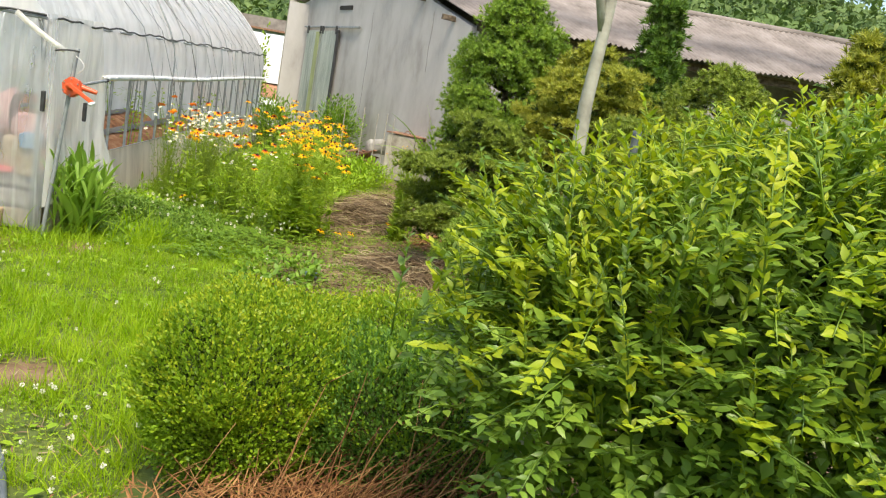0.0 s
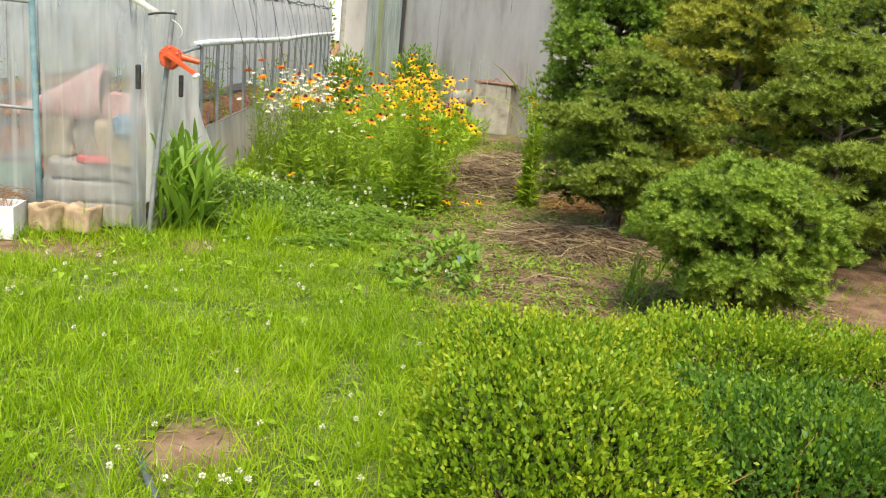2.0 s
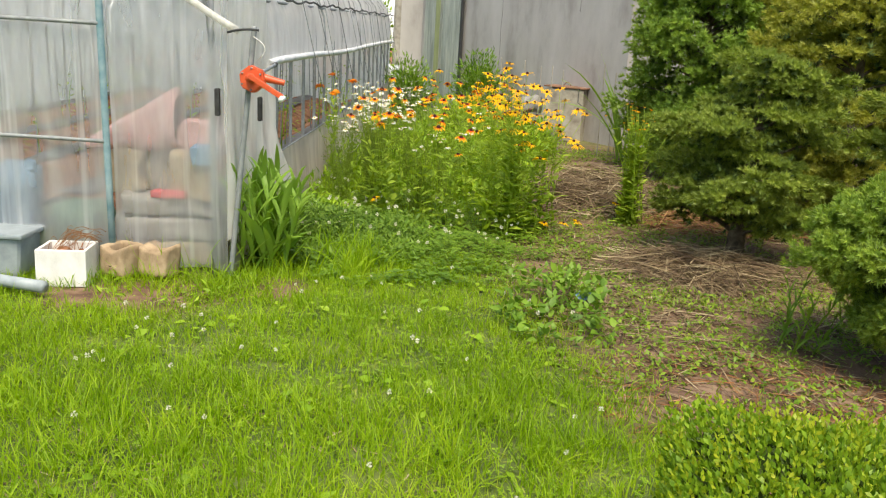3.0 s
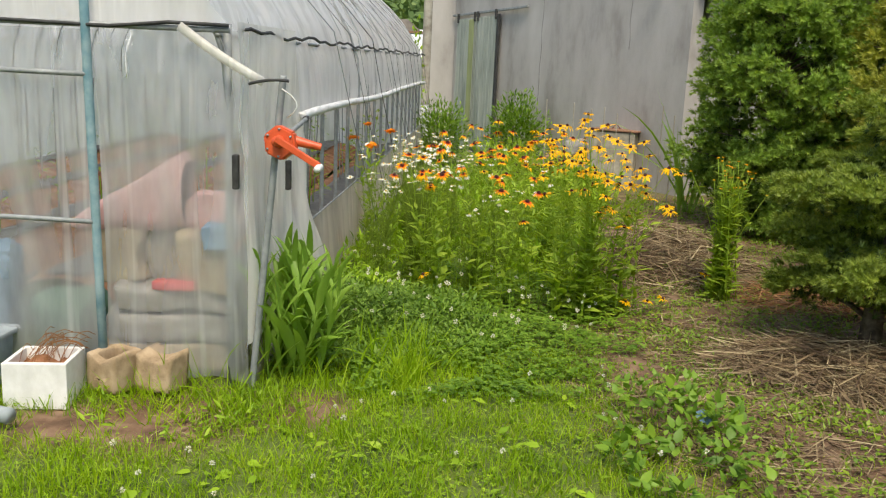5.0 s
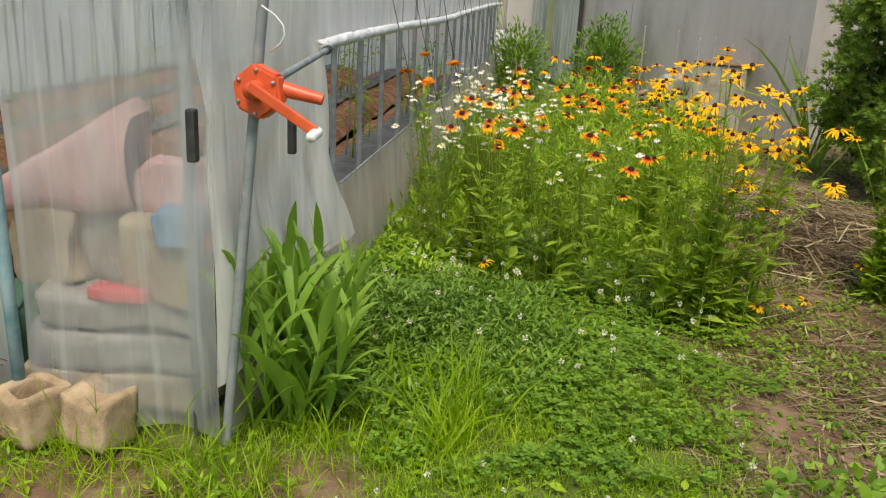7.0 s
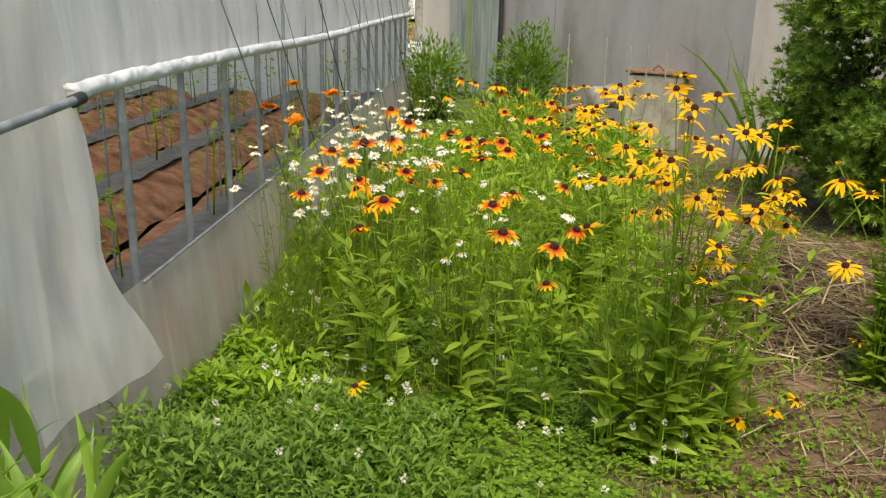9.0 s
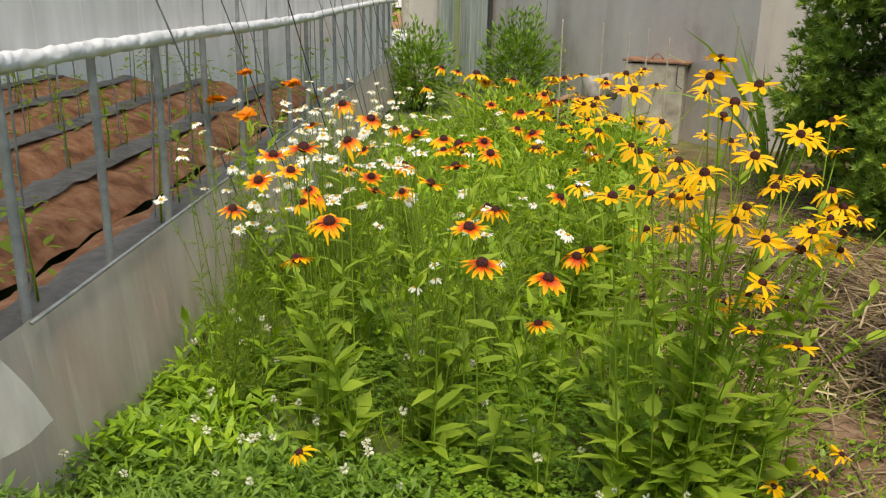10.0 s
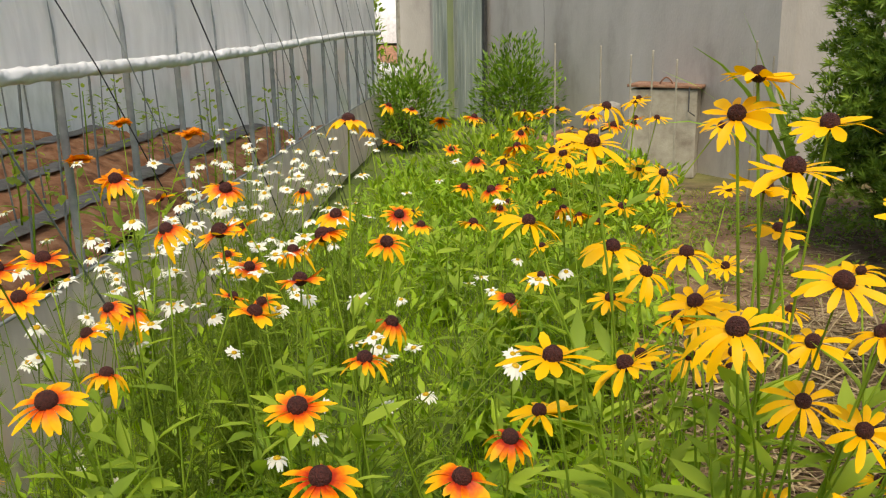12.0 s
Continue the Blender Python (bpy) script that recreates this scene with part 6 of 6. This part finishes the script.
def rough_block(name, m, seed, label, hollow):
    """A worn sandy concrete block, hollow from above or with a saddle worn into its top."""
    b = bmesh.new()
    if hollow:
        o, q, h = 0.10, 0.058, 0.20
        ring = lambda s, z: [b.verts.new((x * s, y * s, z)) for x, y in ((-1, -1), (1, -1), (1, 1), (-1, 1))]
        A, B, C, D = ring(o, 0), ring(o * 0.97, h), ring(q, h), ring(q * 0.9, 0.06)
        b.faces.new(A[::-1]), b.faces.new(D)
        for i in range(4):
            k_ = (i + 1) % 4
            b.faces.new((A[i], A[k_], B[k_], B[i])), b.faces.new((B[i], B[k_], C[k_], C[i])), b.faces.new((C[i], C[k_], D[k_], D[i]))
    else:
        b = box_bm((0.21, 0.17, 0.20), (0, 0, 0.10))
    bmesh.ops.subdivide_edges(b, edges=b.edges[:], cuts=7, use_grid_fill=True)
    for v in b.verts:
        if hollow and v.co.z > 0.1:
            v.co.z -= 0.055 * max(0, -v.co.y / 0.1) * max(0, 1 - abs(v.co.x) / 0.09)
        if not hollow and v.co.z > 0.12:
            v.co.z += (0.03 * (v.co.x / 0.105) ** 2 - 0.02 + 0.02 * v.co.y / 0.085) * (v.co.z - 0.12) / 0.08
        v.co += noise.noise_vector(v.co * 14 + Vector((seed, 0, 0))) * 0.007 + noise.noise_vector(v.co * 45 + Vector((seed, 0, 0))) * 0.003
    bmesh.ops.smooth_vert(b, verts=b.verts, factor=0.35, use_axis_x=True, use_axis_y=True, use_axis_z=True)
    for f in b.faces:
        f.smooth = True
    ob = new(name, bm_mesh(name, b, M_BLOCK))
    ob.matrix_world = m
    return tagged(ob, label, "block", "blocks by the greenhouse")


rough_block("concrete_block", pose(-3.93, 6.35, -0.01, 0, 0, -18) @ Matrix.Scale(0.93, 4), 1.0, "worn sandy concrete block with a hollow top", True)
rough_block("concrete_block", pose(-3.71, 6.38, -0.01, -7, 0, -10) @ Matrix.Scale(0.93, 4), 5.0, "worn sandy concrete block with a curved top", False)


def tub():
    ob = thing("plastic_tub", "grey plastic tub on the grass by the greenhouse", "tub", pose(-4.62, 6.2, float(ground_z(-4.62, 6.2)), 0, 0, 8))
    b = box_bm((0.36, 0.30, 0.26), (0, 0, 0.13), 0.04, 3)
    for v in b.verts:
        k_ = 0.85 + 0.15 * v.co.z / 0.26
        v.co.x *= k_
        v.co.y *= k_
    part("body", b, M_GREYTUB, ob)
    part("rim", box_bm((0.40, 0.34, 0.03), (0, 0, 0.265), 0.012, 2), M_GREYTUB, ob)


tub()
pipe = new("drain_pipe", mesh_np("drain_pipe", *tube(bend((-5.4, 6.0, 0.04), (-4.1, 5.80, 0.035), 0, 6), 0.035, 12), M_GREYTUB, True))
tagged(pipe, "grey plastic pipe lying in the grass", "pipe")
hp = np.array([(-1.99, 3.48, 0.0), (-1.86, 3.29, 0.0), (-1.66, 3.0, 0.0), (-1.45, 2.72, 0.0), (-1.2, 2.3, 0.0), (-0.9, 1.6, 0.0)])
hp[:, 2] = ground_z(hp[:, 0], hp[:, 1]) + 0.03
hose = new("garden_hose", mesh_np("garden_hose", *tube(hp, 0.014, 8), M_HOSE, True))
tagged(hose, "dark blue-grey garden hose lying in the lawn", "hose")
litter = new("litter_scrap", mesh_np("litter_scrap", *sheet(grid(-0.05, 0.05, 7, -0.035, 0.035, 6, lambda u, w: (u, w, 0.03)), (0, 0, 1), 0.05, 30, 30, 2), M_BLUE, True))
litter.matrix_world = pose(-1.10, 6.6, float(ground_z(-1.1, 6.6)) + 0.03, 20, 10, 30)
tagged(litter, "crumpled scrap of blue plastic on the ground", "litter")

# concrete box with a rusty lid in front of the wall
cb = thing("concrete_box", "weathered concrete box with a rusty metal lid", "concrete box", pose(-1.20, 15.55, 0.17, 0, 0, -12))
b = bmesh.new()
for size, at in (((0.62, 0.09, 0.82), (0, -0.265, 0.41)), ((0.62, 0.09, 0.82), (0, 0.265, 0.41)), ((0.09, 0.44, 0.82), (-0.265, 0, 0.41)), ((0.09, 0.44, 0.82), (0.265, 0, 0.41))):
    box_bm(size, at, 0.012, 2, b)
part("body", b, M_CONC2, cb)
lid = part("lid", box_bm((0.68, 0.66, 0.025), (0.01, 0, 0.845), 0.006, 2, None, Matrix.Rotation(radians(1.5), 4, "Y")), M_RUST, cb, "rusty sheet-metal lid")
part("handle", tube(bend((-0.06, -0.1, 0.86), (0.06, -0.1, 0.86), 0.06, 7), 0.008, 5), M_RUST, lid)
part("hook", tube(np.array([(0.24, -0.34, 0.84), (0.24, -0.345, 0.62), (0.30, -0.345, 0.58)]), 0.006, 5), M_DARK, cb)
for i, (x, y, h) in enumerate(((-1.84, 13.8, 1.40), (-1.62, 13.85, 1.33), (-1.47, 13.8, 1.36), (-2.2, 14.1, 1.42), (-0.75, 13.6, 1.42), (-0.58, 13.9, 1.3), (-1.30, 13.5, 1.30))):
    ob = new("garden_stake", mesh_np("garden_stake", *tube([(0, 0, 0), (0.01 * (i % 3 - 1), 0.01, h - 0.15)], 0.008, 6), M_CONC2, True))
    ob.matrix_world = pose(x, y, float(ground_z(x, y)))
    tagged(ob, "thin grey stake standing before the wall", "stake", "stakes before the wall")
bag = new("white_bag", bm_mesh("white_bag", lump((0.34, 0.26, 0.26), 3.3, 0.24), M_SACK))
bag.matrix_world = pose(-1.78, 15.75, float(ground_z(-1.78, 15.75)) + 0.38, 0, 0, 20)
tagged(bag, "crumpled white plastic bag on scrap wood", "bag")
scrap = thing("scrap_heap", "heap of reddish scrap wood and old leaves", "scrap heap", pose(-2.02, 15.75, float(ground_z(-2.02, 15.75))))
r = np.random.RandomState(271)
for i in range(26):
    part("board", box_bm((r.uniform(0.25, 0.6), r.uniform(0.05, 0.12), 0.025), (r.normal(0, 0.18), r.normal(0, 0.12), 0.05 + 0.013 * i), 0.003, 1, None, Matrix.Rotation(r.uniform(0, 3.1), 4, "Z") @ Matrix.Rotation(r.normal(0, 0.25), 4, "Y")), M_RUST, scrap)
heap = new("plastic_bundle", bm_mesh("plastic_bundle", lump((1.5, 1.0, 0.8), 8.1, 0.3), M_SHEET))
heap.matrix_world = pose(-5.45, 22.6, float(ground_z(-5.45, 22.6)), 0, 0, 20)
tagged(heap, "heap of crumpled white plastic sheeting on grass", "plastic sheet")

# ---- distance ----
def far_tunnel(x, y, rz, ln, wd, h):
    ob = thing("far_greenhouse", "distant white polythene greenhouse across the field", "greenhouse", pose(x, y, float(ground_z(x, y)), 0, 0, rz))
    a = np.linspace(0, math.pi, 17)
    P = np.array([[(wd / 2 * math.cos(t), v, h * math.sin(t) ** 0.7) for t in a] for v in np.linspace(0, ln, 20)])
    part("film", sheet(P, (0, 0, 1), 0.05, 1, 1, 2.0), M_SHEET, ob, "", True)
    for v in (0, ln):
        part("end_film", join([tube([(-wd / 2 * 0.97, v, 0.05), (wd / 2 * 0.97, v, 0.05)], 0.04, 5), (np.array([(wd / 2 * math.cos(t), v, h * math.sin(t) ** 0.7) for t in a]), np.array([(0, i, i + 1) for i in range(1, 16)]))]), M_SHEET, ob)


far_tunnel(-5.5, 42, 82, 30, 6, 2.4)
far_tunnel(-8, 64, 78, 40, 6, 3.0)
cot = thing("far_house", "distant low house with a rusty brown roof edge", "house", pose(-17.5, 64, float(ground_z(-17.5, 64)) - 0.05, 0, 0, 10))
part("wall", box_bm((8, 5, 2.6), (0, 0, 1.3), 0.02, 1), M_GREYTUB, cot)
part("roof", prism([(-4.3, 2.6), (4.3, 2.6), (3.2, 3.5), (-3.2, 3.5)], -2.8, 2.8), M_ROOF, cot)
part("fascia", box_bm((8.7, 0.08, 0.14), (0, -2.86, 2.66), 0.01, 1), M_RUST, cot, "rusty brown roof edge")
for x in (-2.4, 0.2, 2.6):
    part("window", box_bm((1.0, 0.06, 0.9), (x, -2.52, 1.5), 0.01, 1), M_SHADE, cot)
pole = thing("utility_pole", "slender grey concrete utility pole", "utility pole", pose(-5.55, 23.5, 0.28))
part("shaft", tube([(0, 0, 0), (0, 0, 8.5)], [0.13, 0.08], 12), M_CONC2, pole, "", True)
part("crossarm", box_bm((1.4, 0.08, 0.09), (0, 0, 7.8), 0.01, 1), M_STEEL, pole)
field = new("field_soil", mesh_np("field_soil", *sheet(grid(-16, -4.9, 20, 27, 40, 12, lambda u, w: (u, w, float(ground_z(u, w)) + 0.08)), (0, 0, 1), 0.06, 1, 1, 1), M_SOIL, True))
tagged(field, "ploughed brown field strip", "field", kind="structure")


def woods():
    """Wooded hills all round: crowns of leafy clumps on a rising slope."""
    r = np.random.RandomState(281)
    n_ = 2800
    a = r.uniform(-0.6, 2 * math.pi - 0.6, n_)
    q = r.uniform(0, 1, n_) ** 0.8
    D = 75 + 95 * q
    x, y = D * np.sin(a), 10 + D * np.cos(a)
    hill = (3 + 27 * q) * (0.75 + 0.35 * np.sin(a * 2.3 + 1.0) + 0.15 * np.sin(a * 7))
    rad = r.uniform(2.2, 4.2, n_)
    k_ = 50
    qq = unit(r.normal(size=(n_, k_, 3)) + [0, 0, 0.35])
    P = np.stack([x, y, hill], 1)[:, None] + qq * rad[:, None, None] * [1, 1, 1.15] * r.uniform(0.75, 1.05, (n_, k_, 1))
    P, N_ = P.reshape(-1, 3), qq.reshape(-1, 3)
    sz = r.uniform(0.9, 1.9, len(P))
    stuff("distant_woods", scatter(SMALL, unit(np.cross(N_, r.normal(size=N_.shape)) + N_ * 0.3), N_, P, sz * [1.0]), M_WOODS, "wooded hills of mixed green trees in the distance", "woods")
    aa, dd = np.linspace(0, 2 * math.pi, 90), np.linspace(60, 185, 12)
    G = np.array([[(d * math.sin(t), 10 + d * math.cos(t), (max(0, (d - 75) / 95) * 27 + (2 if d > 70 else -1)) * (0.75 + 0.35 * math.sin(t * 2.3 + 1.0) + 0.15 * math.sin(t * 7)) - 0.5) for t in aa] for d in dd])
    ob = new("hillside", mesh_np("hillside", *sheet(G, (0, 0, 1), 0.5, 0.1, 0.1, 1), M_WOODS, True))
    tagged(ob, "dark green hillside under the woods", "hill", kind="structure")


woods()
